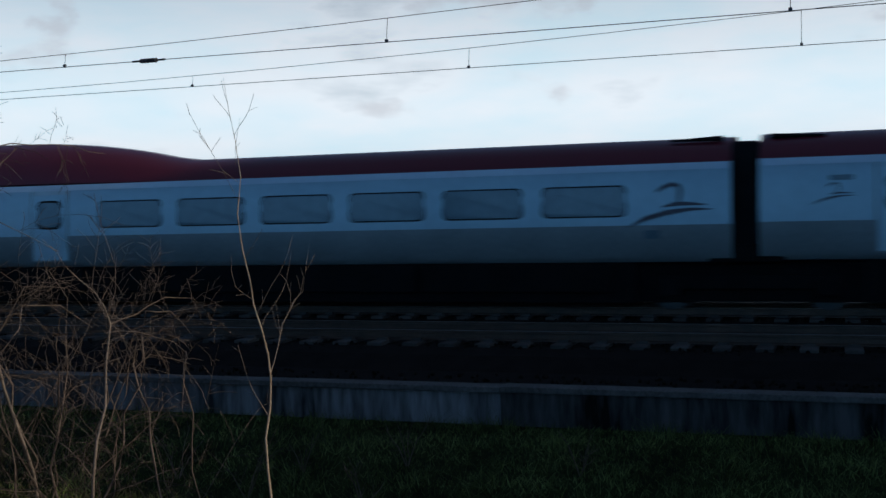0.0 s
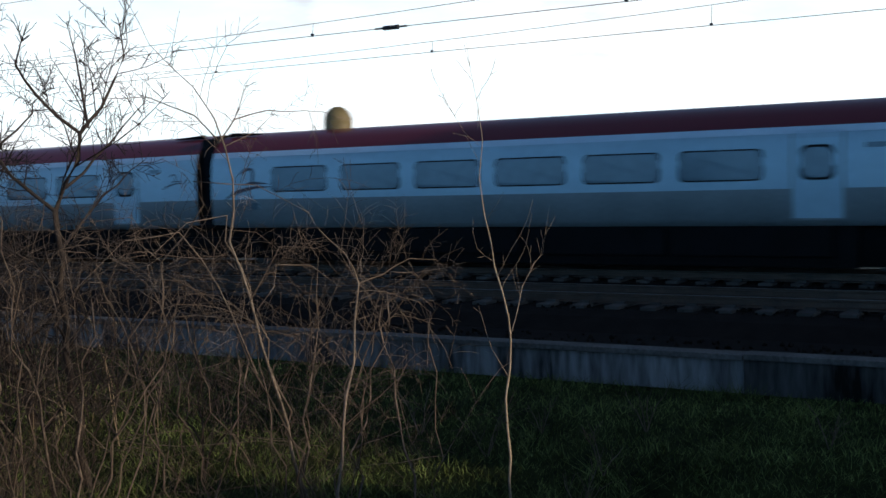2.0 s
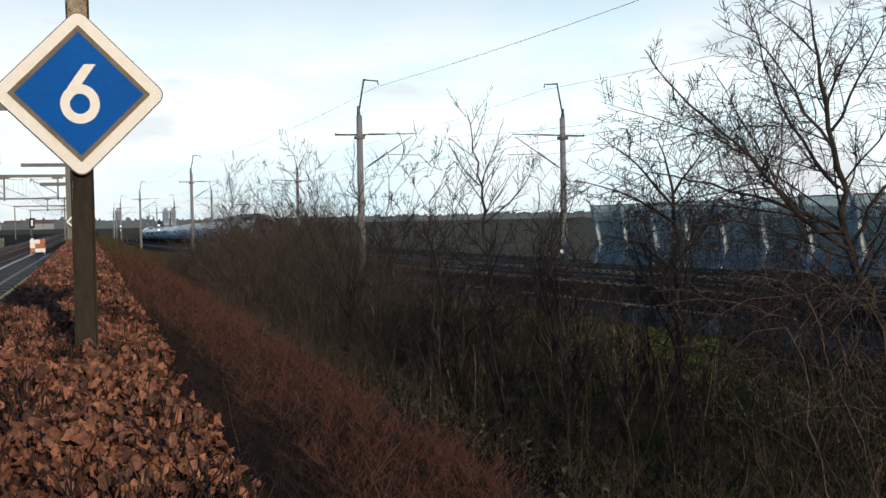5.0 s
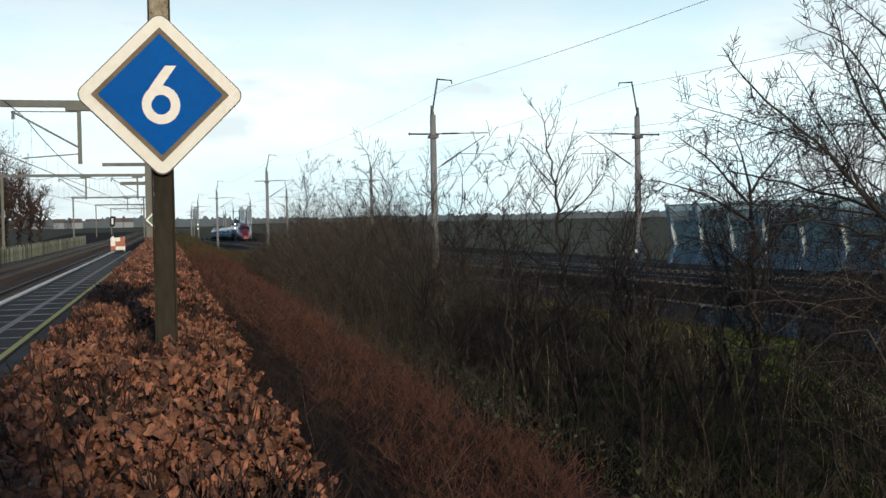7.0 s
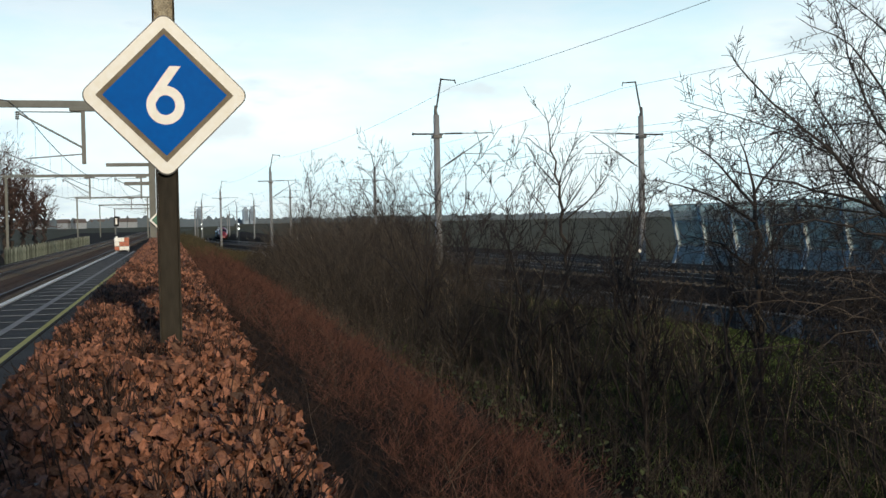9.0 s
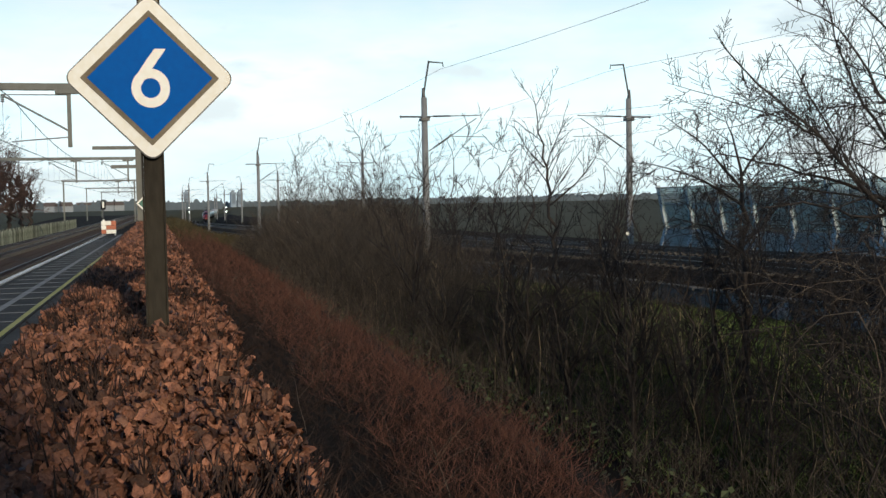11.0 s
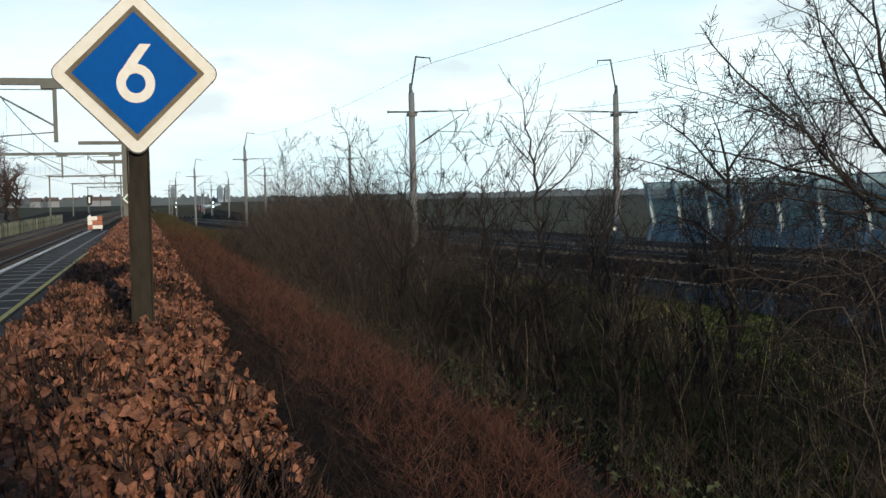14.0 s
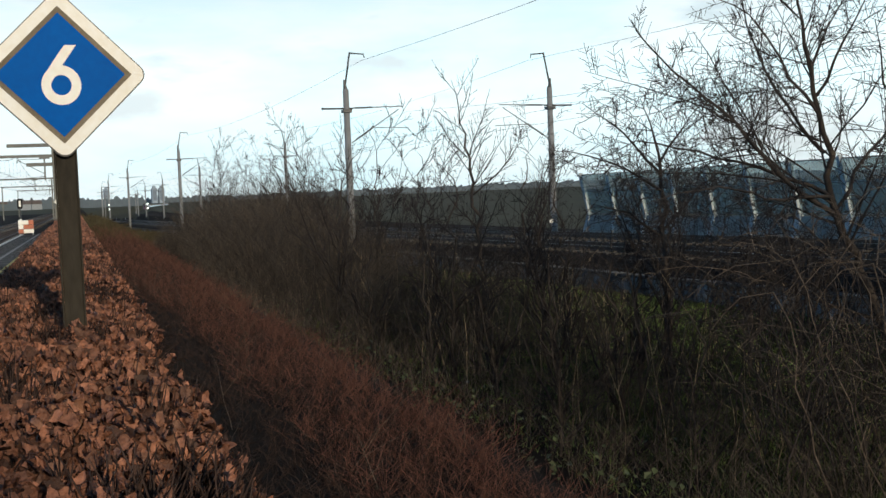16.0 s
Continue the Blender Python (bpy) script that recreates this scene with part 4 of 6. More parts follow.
    for sg in (-1, 1):
        b = BM()
        bmesh.ops.create_uvsphere(b, u_segments=10, v_segments=6, radius=0.07, matrix=Matrix.Translation((sg * 0.60, -21.40, 1.50)) @ Matrix.Diagonal((1.6, 1, 0.6, 1)))
        part("tail_lamp", b, M_TAIL, car, "lit red tail lamp", True)
        b = BM()
        bmesh.ops.create_uvsphere(b, u_segments=10, v_segments=6, radius=0.09, matrix=Matrix.Translation((sg * 0.60, -21.05, 1.86)) @ Matrix.Diagonal((1.8, 1, 0.6, 1)))
        part("headlamp_cover", b, M_LOGOW, car, "", True)
    # skirt under the nose, and a low black box for the shade behind it
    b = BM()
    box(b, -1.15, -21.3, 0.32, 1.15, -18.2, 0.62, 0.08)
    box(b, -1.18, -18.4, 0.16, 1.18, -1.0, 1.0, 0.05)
    part("underframe_fill", b, M_BLACK, car)
    bogie_on(car, 4.0)
    bogie_on(car, 17.2)
    # pantograph in a roof well, raised
    b = BM()
    box(b, -0.7, -4.6, 3.98, 0.7, -2.2, 4.10, 0.03)
    for sx in (-0.4, 0.4):
        rod(b, (sx, -3.6, 4.1), (sx * 0.5, -3.7, 4.25), 0.03)
        rod(b, (sx * 0.6, -3.8, 4.05), (sx * 0.3, -2.0, 4.58), 0.045)
        rod(b, (sx * 0.3, -2.0, 4.58), (sx * 0.5, -3.85, 5.28), 0.04)
    box(b, -0.8, -4.15, 5.33, 0.8, -4.05, 5.39)
    box(b, -0.8, -3.65, 5.33, 0.8, -3.55, 5.39)
    box(b, -0.45, -4.1, 5.26, -0.38, -3.6, 5.31)
    box(b, 0.38, -4.1, 5.26, 0.45, -3.6, 5.31)
    rod(b, (0, -3.85, 5.28), (0, -3.9, 5.05), 0.05)
    part("pantograph", b, M_BLACK, car, "raised black pantograph")
    b = BM()
    for s0, s1, z in ((5.6, 7.6, 4.02), (8.2, 11.6, 4.0), (11.8, 15.4, 3.92)):
        box(b, -0.55, -s1, z - 0.03, 0.55, -s0, z + 0.05, 0.03)
    part("roof_equipment", b, M_BLACK, car)
    return car


CAR_ROWS = []


def build_train():
    lab = "silver high-speed carriage with red roof and grey skirt"
    first = 0.94 + 21.97
    c1 = trailer(21.97, False, "first")
    tagged(c1, "silver end carriage with raised red roof front", "train car", "cars of the train")
    CAR_ROWS.append((c1, first))
    a = trailer(18.7, False, "plain")
    tagged(a, lab, "train car", "cars of the train")
    r = trailer(18.7, True, "plain")
    tagged(r, lab, "train car", "cars of the train")
    bar = trailer(18.7, True, "bar")
    tagged(bar, "silver bar carriage with high dark windows and lettering", "train car", "cars of the train")
    order = [a, copy_thing(a, Matrix()), r, bar, copy_thing(r, Matrix()), copy_thing(r, Matrix())]
    for k, c in enumerate(order):
        CAR_ROWS.append((c, 0.94 - 18.7 * k))
    b = BM()
    bmesh.ops.create_uvsphere(b, u_segments=20, v_segments=12, radius=0.36, matrix=Matrix.Translation((0.0, -3.4, 3.66)) @ Matrix.Diagonal((1, 1, 1.1, 1)))
    rod(b, (0, -3.4, 3.3), (0, -3.4, 3.68), 0.35, 0.36, 20)
    part("roof_dome", b, mat("ochre_dome", (0.20, 0.16, 0.07), 0.6), order[-1], "rounded ochre antenna dome", True)
    c8 = trailer(21.97, True, "last")
    tagged(c8, "silver end carriage with red roof rising to the power car", "train car", "cars of the train")
    CAR_ROWS.append((c8, 0.94 - 18.7 * 6))
    p = power_car()
    tagged(p, "dark red power car with long nose and white strokes", "locomotive", "cars of the train")
    CAR_ROWS.append((p, 0.94 - 18.7 * 6 - 21.97))
    # the leading power car, turned round
    q = copy_thing(p, Matrix())
    CAR_ROWS.append((q, first))


SPEED = 56.4


# ---- plants ----
class Twigs:
    """Collects tapered stems as one mesh."""
    def __init__(self):
        self.v, self.f = [], []

    def stem(self, pts, radii, sides=4):
        o = len(self.v)
        for i, p in enumerate(pts):
            a = pts[max(0, i - 1)]
            c = pts[min(len(pts) - 1, i + 1)]
            d = (c - a)
            d = d.normalized() if d.length > 1e-6 else Vector((0, 0, 1))
            u = d.cross(Vector((0.3, 0.2, 1.0)) if abs(d.z) < 0.9 else Vector((1, 0, 0))).normalized()
            w = d.cross(u)
            for k in range(sides):
                t = 2 * math.pi * k / sides
                q = p + (u * math.cos(t) + w * math.sin(t)) * radii[i]
                self.v.append((q.x, q.y, q.z))
        for i in range(len(pts) - 1):
            for k in range(sides):
                self.f.append((o + i * sides + k, o + i * sides + (k + 1) % sides, o + (i + 1) * sides + (k + 1) % sides, o + (i + 1) * sides + k))

    def put(self, name, material, parent=None, label=""):
        return put(name, mesh_of(name, self.v, self.f, material, True), parent, label)


def bent(rnd, p, d, length, n, wander, droop=0.0):
    pts = [p.copy()]
    d = d.normalized()
    for i in range(n):
        d = (d + Vector((rnd.gauss(0, wander), rnd.gauss(0, wander), rnd.gauss(0, wander) - droop * (i + 1) / n))).normalized()
        pts.append(pts[-1] + d * length / n)
    return pts


def branch_out(rnd, tw, pts, r0, level, spread, ratio, per, wander, up, droop, tip=0.0022, start=0.3, sides=3, forward=0.55):
    """Side shoots along a stem, and shoots of those."""
    total = sum((b - a).length for a, b in zip(pts, pts[1:]))
    for _ in range(per[0]):
        k = rnd.uniform(start, 0.98)
        i = min(len(pts) - 2, int(k * (len(pts) - 1)))
        base = pts[i].lerp(pts[i + 1], k * (len(pts) - 1) - i)
        axis = (pts[i + 1] - pts[i]).normalized()
        a = rnd.random() * 2 * math.pi
        side = axis.cross(Vector((math.cos(a), math.sin(a), 0.3 * math.sin(2 * a)))).normalized()
        d = axis * forward + side * spread + Vector((0, 0, up))
        ln = total * ratio * rnd.uniform(0.5, 1.15) * (1.25 - 0.75 * k)
        if ln < 0.09:
            continue
        r = max(tip, r0 * (1 - 0.75 * k) * 0.6)
        sub = bent(rnd, base, d, ln, 5 if ln > 0.5 else 3, wander, droop)
        tw.stem(sub, [r + (tip * (0.55 if level == 1 else 0.9) - r) * j / (len(sub) - 1) for j in range(len(sub))], sides)
        if level > 1:
            branch_out(rnd, tw, sub, r, level - 1, spread, ratio, per[1:], wander, up, droop, tip, 0.15, sides, forward)


def bare_tree(name, seed, limbs, per, label, bark, twig, ratio=0.42, spread=0.75, wander=0.16, up=0.12, droop=0.0, tip=0.0025, category="tree", start=0.28):
    """limbs: lists of points with radii; the first is the trunk."""
    rnd = random.Random(seed)
    base = Vector(limbs[0][0][:3])
    tree = empty(name, Matrix.Translation(base), label=label, category=category)
    trunk, crown = Twigs(), Twigs()
    for i, limb in enumerate(limbs):
        raw = [Vector(p[:3]) - base for p in limb]
        rad = [p[3] for p in limb]
        pts, rs = [raw[0]], [rad[0]]
        for a, b, ra, rb in zip(raw, raw[1:], rad, rad[1:]):
            n = max(2, int((b - a).length / 0.25))
            for k in range(1, n + 1):
                t = k / n
                j = 0.035 * (0 if k == n else 1) * (b - a).length
                pts.append(a.lerp(b, t) + Vector((rnd.gauss(0, j), rnd.gauss(0, j), rnd.gauss(0, j * 0.4))))
                rs.append(ra + (rb - ra) * t)
        (trunk if i == 0 else crown).stem(pts, rs, 7 if i == 0 else 5)
        branch_out(rnd, crown, pts, rs[0] * 0.75, len(per), spread, ratio, per, wander, up, droop, tip, start if i == 0 else 0.15)
    trunk.put("trunk", bark, tree)
    crown.put("crown", twig, tree)
    return tree


def build_trees():
    # slender young birch with a forked stem
    bare_tree("young_birch", 11, [
        [(10.74, 4.6, -1.75, 0.0148), (10.76, 4.6, -1.28, 0.0139), (10.82, 4.6, -0.07, 0.0110), (10.42, 4.58, 0.93, 0.0071), (10.15, 4.55, 1.59, 0.0050), (10.06, 4.5, 2.29, 0.0029), (9.79, 4.45, 2.84, 0.0016)],
        [(10.82, 4.6, -0.02, 0.0071), (11.05, 4.62, 0.25, 0.0055), (11.31, 4.6, 0.6, 0.0042), (11.6, 4.6, 0.75, 0.0029), (11.8, 4.6, 1.27, 0.0017)],
        [(11.31, 4.6, 0.6, 0.0029), (11.22, 4.6, 0.9, 0.0021), (11.26, 4.55, 1.2, 0.0016)],
        [(10.08, 4.5, 1.9, 0.0025), (9.6, 4.45, 2.1, 0.0017), (9.11, 4.4, 2.46, 0.0016)],
        [(10.06, 4.5, 2.05, 0.0021), (10.1, 4.5, 2.35, 0.0017), (10.16, 4.5, 2.5, 0.0016)],
        [(10.5, 4.6, 0.75, 0.0034), (10.2, 4.62, 0.9, 0.0025), (10.1, 4.6, 1.2, 0.0016)]],
        (8, 3), "slender young birch sapling with forked pale stem", M_BIRCH, M_BARKL, 0.2, 0.6, 0.10, 0.25)
    # arching bush with long bowed shoots
    bare_tree("arching_bush", 12, [
        [(9.95, 6.6, -1.75, 0.0187), (9.66, 6.6, -0.9, 0.0170), (9.28, 6.6, 0.0, 0.0148), (9.03, 6.6, 0.73, 0.0125), (8.8, 6.55, 1.93, 0.0081), (8.45, 6.6, 2.49, 0.0049), (8.11, 6.8, 2.87, 0.0031), (8.03, 7.0, 3.3, 0.0018)],
        [(8.76, 6.6, 1.98, 0.0083), (9.0, 6.6, 2.21, 0.0072), (9.5, 6.6, 2.32, 0.0061), (10.12, 6.6, 2.34, 0.0043), (10.98, 6.6, 2.28, 0.0022)],
        [(8.76, 6.6, 2.0, 0.0076), (8.45, 6.6, 2.23, 0.0065), (7.86, 6.6, 2.37, 0.0050), (7.3, 6.6, 2.33, 0.0022)],
        [(8.8, 6.55, 1.95, 0.0053), (9.2, 6.5, 2.1, 0.0040), (9.52, 6.5, 2.35, 0.0018)],
        [(9.1, 6.6, 0.4, 0.0089), (9.5, 6.5, 0.95, 0.0063), (10.0, 6.4, 0.9, 0.0045), (10.5, 6.3, 0.45, 0.0022)],
        [(9.2, 6.6, -0.3, 0.0098), (8.8, 6.7, 0.6, 0.0071), (8.4, 6.8, 1.15, 0.0053), (7.8, 6.9, 1.1, 0.0031), (7.3, 7.0, 0.7, 0.0018)],
        [(9.86, 6.6, -1.5, 0.0134), (9.9, 6.5, -0.6, 0.0098), (10.1, 6.5, 0.1, 0.0071), (10.0, 6.4, 0.8, 0.0045), (9.6, 6.3, 1.1, 0.0022)]],
        (14, 7, 4), "tangled bare bush with long arching shoots", M_BARKL, M_TWIGL, 0.32, 0.7, 0.14, 0.04, 0.16, tip=0.0021, category="bush")
    # low bush with a crooked fork
    bare_tree("forked_bush", 13, [
        [(8.65, 5.2, -1.75, 0.0168), (8.7, 5.2, -0.64, 0.0134), (8.9, 5.2, -0.06, 0.0118), (9.01, 5.2, 0.65, 0.0084), (8.8, 5.2, 0.95, 0.0050), (8.4, 5.2, 1.2, 0.0029), (8.14, 5.2, 1.42, 0.0017)],
        [(9.01, 5.2, 0.65, 0.0067), (9.4, 5.2, 0.7, 0.0055), (9.88, 5.2, 0.82, 0.0042), (10.3, 5.15, 0.78, 0.0025), (10.6, 5.1, 0.5, 0.0017)],
        [(9.82, 5.2, 0.8, 0.0034), (9.7, 5.2, 1.1, 0.0025), (9.66, 5.2, 1.41, 0.0017)],
        [(8.75, 5.2, -0.5, 0.0084), (9.1, 5.1, 0.2, 0.0059), (9.3, 5.0, 0.35, 0.0042), (9.8, 4.9, 0.2, 0.0021)]],
        (14, 7, 3), "low tangled bare bush with crooked grey stems", M_BARKL, M_TWIGL, 0.34, 0.7, 0.14, 0.08, 0.12, tip=0.002, category="bush")
    # spreading thorny tree, the largest
    bare_tree("thorn_tree", 14, [
        [(10.95, 12.0, -1.75, 0.0704), (10.86, 12.0, -1.5, 0.0662), (10.27, 12.0, -0.07, 0.0563), (9.62, 12.0, 1.33, 0.0455), (9.36, 12.0, 2.97, 0.0290), (9.18, 12.0, 3.78, 0.0166), (9.1, 12.0, 4.4, 0.0067)],
        [(9.75, 12.0, 1.05, 0.0373), (8.9, 11.9, 1.55, 0.0298), (8.1, 11.8, 2.3, 0.0215), (7.2, 11.7, 2.9, 0.0124), (6.58, 11.6, 3.5, 0.0041)],
        [(9.62, 12.0, 1.35, 0.0290), (8.8, 12.3, 1.75, 0.0232), (8.0, 12.5, 2.0, 0.0149), (7.19, 12.6, 2.15, 0.0083), (6.7, 12.6, 1.95, 0.0033)],
        [(9.45, 12.0, 2.4, 0.0248), (8.9, 12.0, 3.1, 0.0166), (8.4, 11.9, 3.6, 0.0099), (7.6, 11.8, 3.9, 0.0033)],
        [(9.36, 12.0, 2.97, 0.0199), (9.7, 12.1, 3.5, 0.0124), (10.1, 12.1, 4.1, 0.0049)],
        [(9.52, 12.0, 1.9, 0.0248), (8.9, 12.1, 2.7, 0.0182), (8.5, 12.1, 3.5, 0.0108), (8.2, 12.0, 4.3, 0.0041)],
        [(9.4, 12.0, 2.6, 0.0232), (10.0, 12.2, 3.3, 0.0149), (10.4, 12.2, 3.9, 0.0083), (10.7, 12.2, 4.5, 0.0041)],
        [(9.62, 12.0, 1.35, 0.0248), (8.7, 11.7, 1.35, 0.0182), (7.7, 11.6, 1.55, 0.0116), (6.7, 11.5, 1.4, 0.0041)],
        [(9.18, 12.0, 3.6, 0.0116), (8.8, 12.0, 3.9, 0.0083), (8.48, 12.0, 4.1, 0.0033)],
        [(8.1, 11.8, 2.3, 0.0132), (7.4, 11.7, 2.55, 0.0091), (6.7, 11.7, 2.75, 0.0057), (6.0, 11.6, 2.9, 0.0025)],
        [(8.9, 11.9, 1.55, 0.0149), (8.0, 12.0, 1.7, 0.0108), (7.0, 12.0, 1.75, 0.0067), (6.1, 12.0, 1.6, 0.0025)],
        [(8.5, 11.85, 1.95, 0.0132), (8.0, 11.9, 2.8, 0.0091), (7.6, 11.9, 3.4, 0.0033)],
        [(9.7, 12.0, 1.2, 0.0290), (10.3, 12.1, 1.9, 0.0215), (10.9, 12.1, 2.4, 0.0140), (11.6, 12.1, 3.2, 0.0049)],
        [(10.0, 12.0, 0.5, 0.0290), (9.2, 11.6, 0.6, 0.0215), (8.3, 11.2, 0.3, 0.0149), (7.3, 11.0, -0.1, 0.0057)]],
        (23, 13, 6), "spreading bare thorn tree with dense dark twigs", M_BARK, M_TWIG, 0.36, 0.75, 0.13, 0.03, tip=0.0038, start=0.2)
    bare_tree("thorn_tree", 15, [
        [(9.15, 9.0, -1.78, 0.048), (8.95, 9.0, -0.66, 0.042), (8.89, 9.0, 0.35, 0.036), (8.85, 9.0, 1.35, 0.03), (9.23, 9.0, 2.19, 0.024), (9.55, 9.0, 2.48, 0.018), (9.92, 9.0, 3.07, 0.011), (9.85, 9.0, 3.51, 0.004)],
        [(9.23, 9.0, 2.19, 0.02), (8.66, 9.0, 2.58, 0.016), (8.42, 9.0, 2.88, 0.011), (8.59, 9.0, 3.31, 0.004)],
        [(8.85, 9.0, 1.35, 0.022), (8.16, 9.0, 1.91, 0.016), (7.86, 9.0, 2.5, 0.011), (7.78, 9.0, 3.1, 0.004)],
        [(9.35, 9.0, 2.25, 0.018), (9.3, 9.05, 2.8, 0.012), (9.15, 9.05, 3.4, 0.004)],
        [(9.0, 9.0, 1.6, 0.018), (9.67, 9.0, 2.1, 0.013), (10.33, 9.05, 2.63, 0.004)],
        [(8.87, 9.0, 0.9, 0.018), (9.5, 9.0, 1.5, 0.013), (10.22, 9.05, 1.9, 0.004)],
        [(8.89, 9.0, 0.5, 0.018), (8.2, 9.0, 0.95, 0.013), (7.4, 9.1, 1.1, 0.004)]],
        (17, 11, 6), "upright bare thorn tree with fine dark twigs", M_BARK, M_TWIG, 0.34, 0.75, 0.13, 0.04, tip=0.0042)
    bare_tree("thorn_tree", 19, [
        [(9.0, 15.0, -1.75, 0.05), (8.95, 15.0, 0.1, 0.042), (8.94, 15.0, 1.5, 0.032), (8.93, 15.0, 2.02, 0.022), (8.8, 15.0, 2.5, 0.012), (8.65, 15.0, 2.85, 0.004)],
        [(8.94, 15.0, 1.75, 0.024), (8.5, 15.0, 2.2, 0.017), (8.17, 14.95, 2.48, 0.011), (7.64, 14.9, 2.8, 0.004)],
        [(8.94, 15.0, 1.5, 0.024), (8.4, 15.1, 1.85, 0.016), (7.8, 15.1, 2.05, 0.010), (7.2, 15.1, 2.14, 0.004)],
        [(8.93, 15.0, 1.9, 0.022), (9.3, 15.0, 2.35, 0.014), (9.75, 15.1, 2.8, 0.004)],
        [(8.95, 15.0, 0.9, 0.022), (9.5, 14.9, 1.5, 0.015), (10.0, 14.8, 1.8, 0.004)],
        [(8.95, 15.0, 0.8, 0.022), (8.3, 14.8, 1.2, 0.015), (7.6, 14.6, 1.35, 0.004)]],
        (14, 9, 5), "small bare thorn tree with a wide fan of twigs", M_BARK, M_TWIG, 0.36, 0.75, 0.13, 0.04, tip=0.0052)
    # thickets of arching shoots between the trees
    r2 = random.Random(88)
    for i, (x, y, h) in enumerate(((8.2, 8.2, 1.5), (9.6, 7.6, 1.2), (7.4, 7.4, 1.0), (9.9, 10.2, 1.3), (8.0, 9.8, 1.3), (7.0, 9.0, 1.0), (9.4, 5.9, 0.7), (8.9, 13.8, 1.6), (7.6, 11.6, 1.2))):
        z = ground_z(x, y) - 0.05
        limbs = []
        for k in range(9):
            a = r2.random() * 6.28
            reach = r2.uniform(0.7, 1.9)
            top = h * r2.uniform(0.35, 1.1)
            c, sn = math.cos(a) * reach, math.sin(a) * reach
            bx, by = x + r2.gauss(0, 0.45), y + r2.gauss(0, 0.45)
            rr = r2.uniform(0.007, 0.013)
            limbs.append([(bx, by, z, rr), (bx + 0.3 * c, by + 0.3 * sn, z + 0.5 * (top - z), rr * 0.85), (bx + 0.62 * c, by + 0.62 * sn, top, rr * 0.6), (bx + 0.95 * c, by + 0.95 * sn, top - 0.05, rr * 0.4), (bx + 1.25 * c, by + 1.25 * sn, top - 0.35, 0.003)])
        bare_tree("bramble_bush", 300 + i, limbs, (9, 4, 2), "arching tangled bare bush with reddish brown shoots", M_TWIGL if y < 9 else M_TWIG, M_TWIGL if y < 9 else M_TWIG, 0.36, 0.7, 0.13, 0.03, 0.18, tip=0.0028, category="bush", start=0.15)
    # saplings further along
    bare_tree("sapling", 16, [
        [(9.35, 23.0, -1.7, 0.06), (9.2, 23.0, 0.22, 0.045), (9.04, 23.0, 2.03, 0.03), (8.85, 23.0, 3.3, 0.013), (8.7, 23.0, 3.95, 0.005)],
        [(9.1, 23.0, 1.5, 0.022), (9.7, 23.0, 1.95, 0.016), (10.16, 23.0, 2.5, 0.009), (10.3, 23.0, 2.9, 0.004)],
        [(9.0, 23.0, 2.3, 0.015), (8.6, 23.0, 2.7, 0.009), (8.3, 23.0, 3.2, 0.004)],
        [(9.15, 23.0, 0.8, 0.018), (8.6, 23.0, 1.4, 0.011), (8.2, 23.0, 1.9, 0.004)]],
        (18, 7, 3), "slim bare sapling with upright twigs", M_BARK, M_TWIG, 0.32, 0.55, 0.08, 0.3, tip=0.005)
    rnd = random.Random(77)
    spots = [(7.2, 27, 3.2), (9.4, 31, 3.6), (6.2, 24, 2.4), (11.5, 34, 3.4), (8.6, 40, 3.2), (10.6, 45, 4.0), (11.5, 50, 4.6), (12.5, 62, 4.2), (11.8, 75, 5.2), (12.6, 80, 4.6),
             (6.8, 18.5, 2.3), (11.9, 20, 2.3), (11.6, 26, 2.9),
             (7.6, 14, 0.9), (8.8, 15.5, 1.6), (6.6, 16, 0.5), (9.8, 16.5, 2.0), (10.8, 14.2, 1.4), (7.5, 19, 1.2), (9.0, 19.5, 2.2), (10.5, 21.5, 2.4), (6.0, 20.5, 0.7),
             (8.0, 12.3, 0.5), (9.3, 10.6, 0.7), (6.2, 13.0, 0.0), (7.8, 22, 1.7), (6.8, 10.8, 0.1), (10.4, 11.0, 0.9), (7.3, 8.6, 0.3), (8.6, 8.9, 0.8),
             (9.9, 8.0, 0.2), (10.8, 10.3, 0.4), (9.0, 12.8, 0.9), (10.2, 13.0, 0.8), (7.0, 14.6, 0.5), (8.2, 17.2, 1.2), (11.4, 16.4, 1.2), (11.2, 12.4, 0.4), (8.3, 10.2, 0.4), (6.3, 18.0, 0.6)]
    for i, (x, y, h) in enumerate(spots):
        z = ground_z(x, y) - 0.05
        lean = rnd.uniform(-0.12, 0.12) if y > 13 else rnd.uniform(-0.55, 0.25)
        wide = 1.0 if y > 13 else 1.9
        slim = 1.0 if y > 13 else 0.42
        limbs = [[(x, y, z, 0.036 * slim), (x + lean * 0.4 * h, y, z + 0.35 * (h - z), 0.027 * slim), (x + lean * h, y + 0.1, h, 0.006)]]
        for k in range(5):
            a = rnd.random() * 6.28
            k0 = rnd.uniform(0.03, 0.4)
            b = Vector((x + lean * h * k0, y, z + k0 * (h - z)))
            ln = rnd.uniform(0.35, 0.6) * (h - z)
            limbs.append([(b.x, b.y, b.z, 0.026 * slim), (b.x + 0.25 * wide * ln * math.cos(a), b.y + 0.25 * wide * ln * math.sin(a), b.z + 0.55 * ln, 0.014 * slim), (b.x + 0.42 * wide * ln * math.cos(a), b.y + 0.4 * wide * ln * math.sin(a), b.z + (1.2 - 0.15 * wide) * ln, 0.004)])
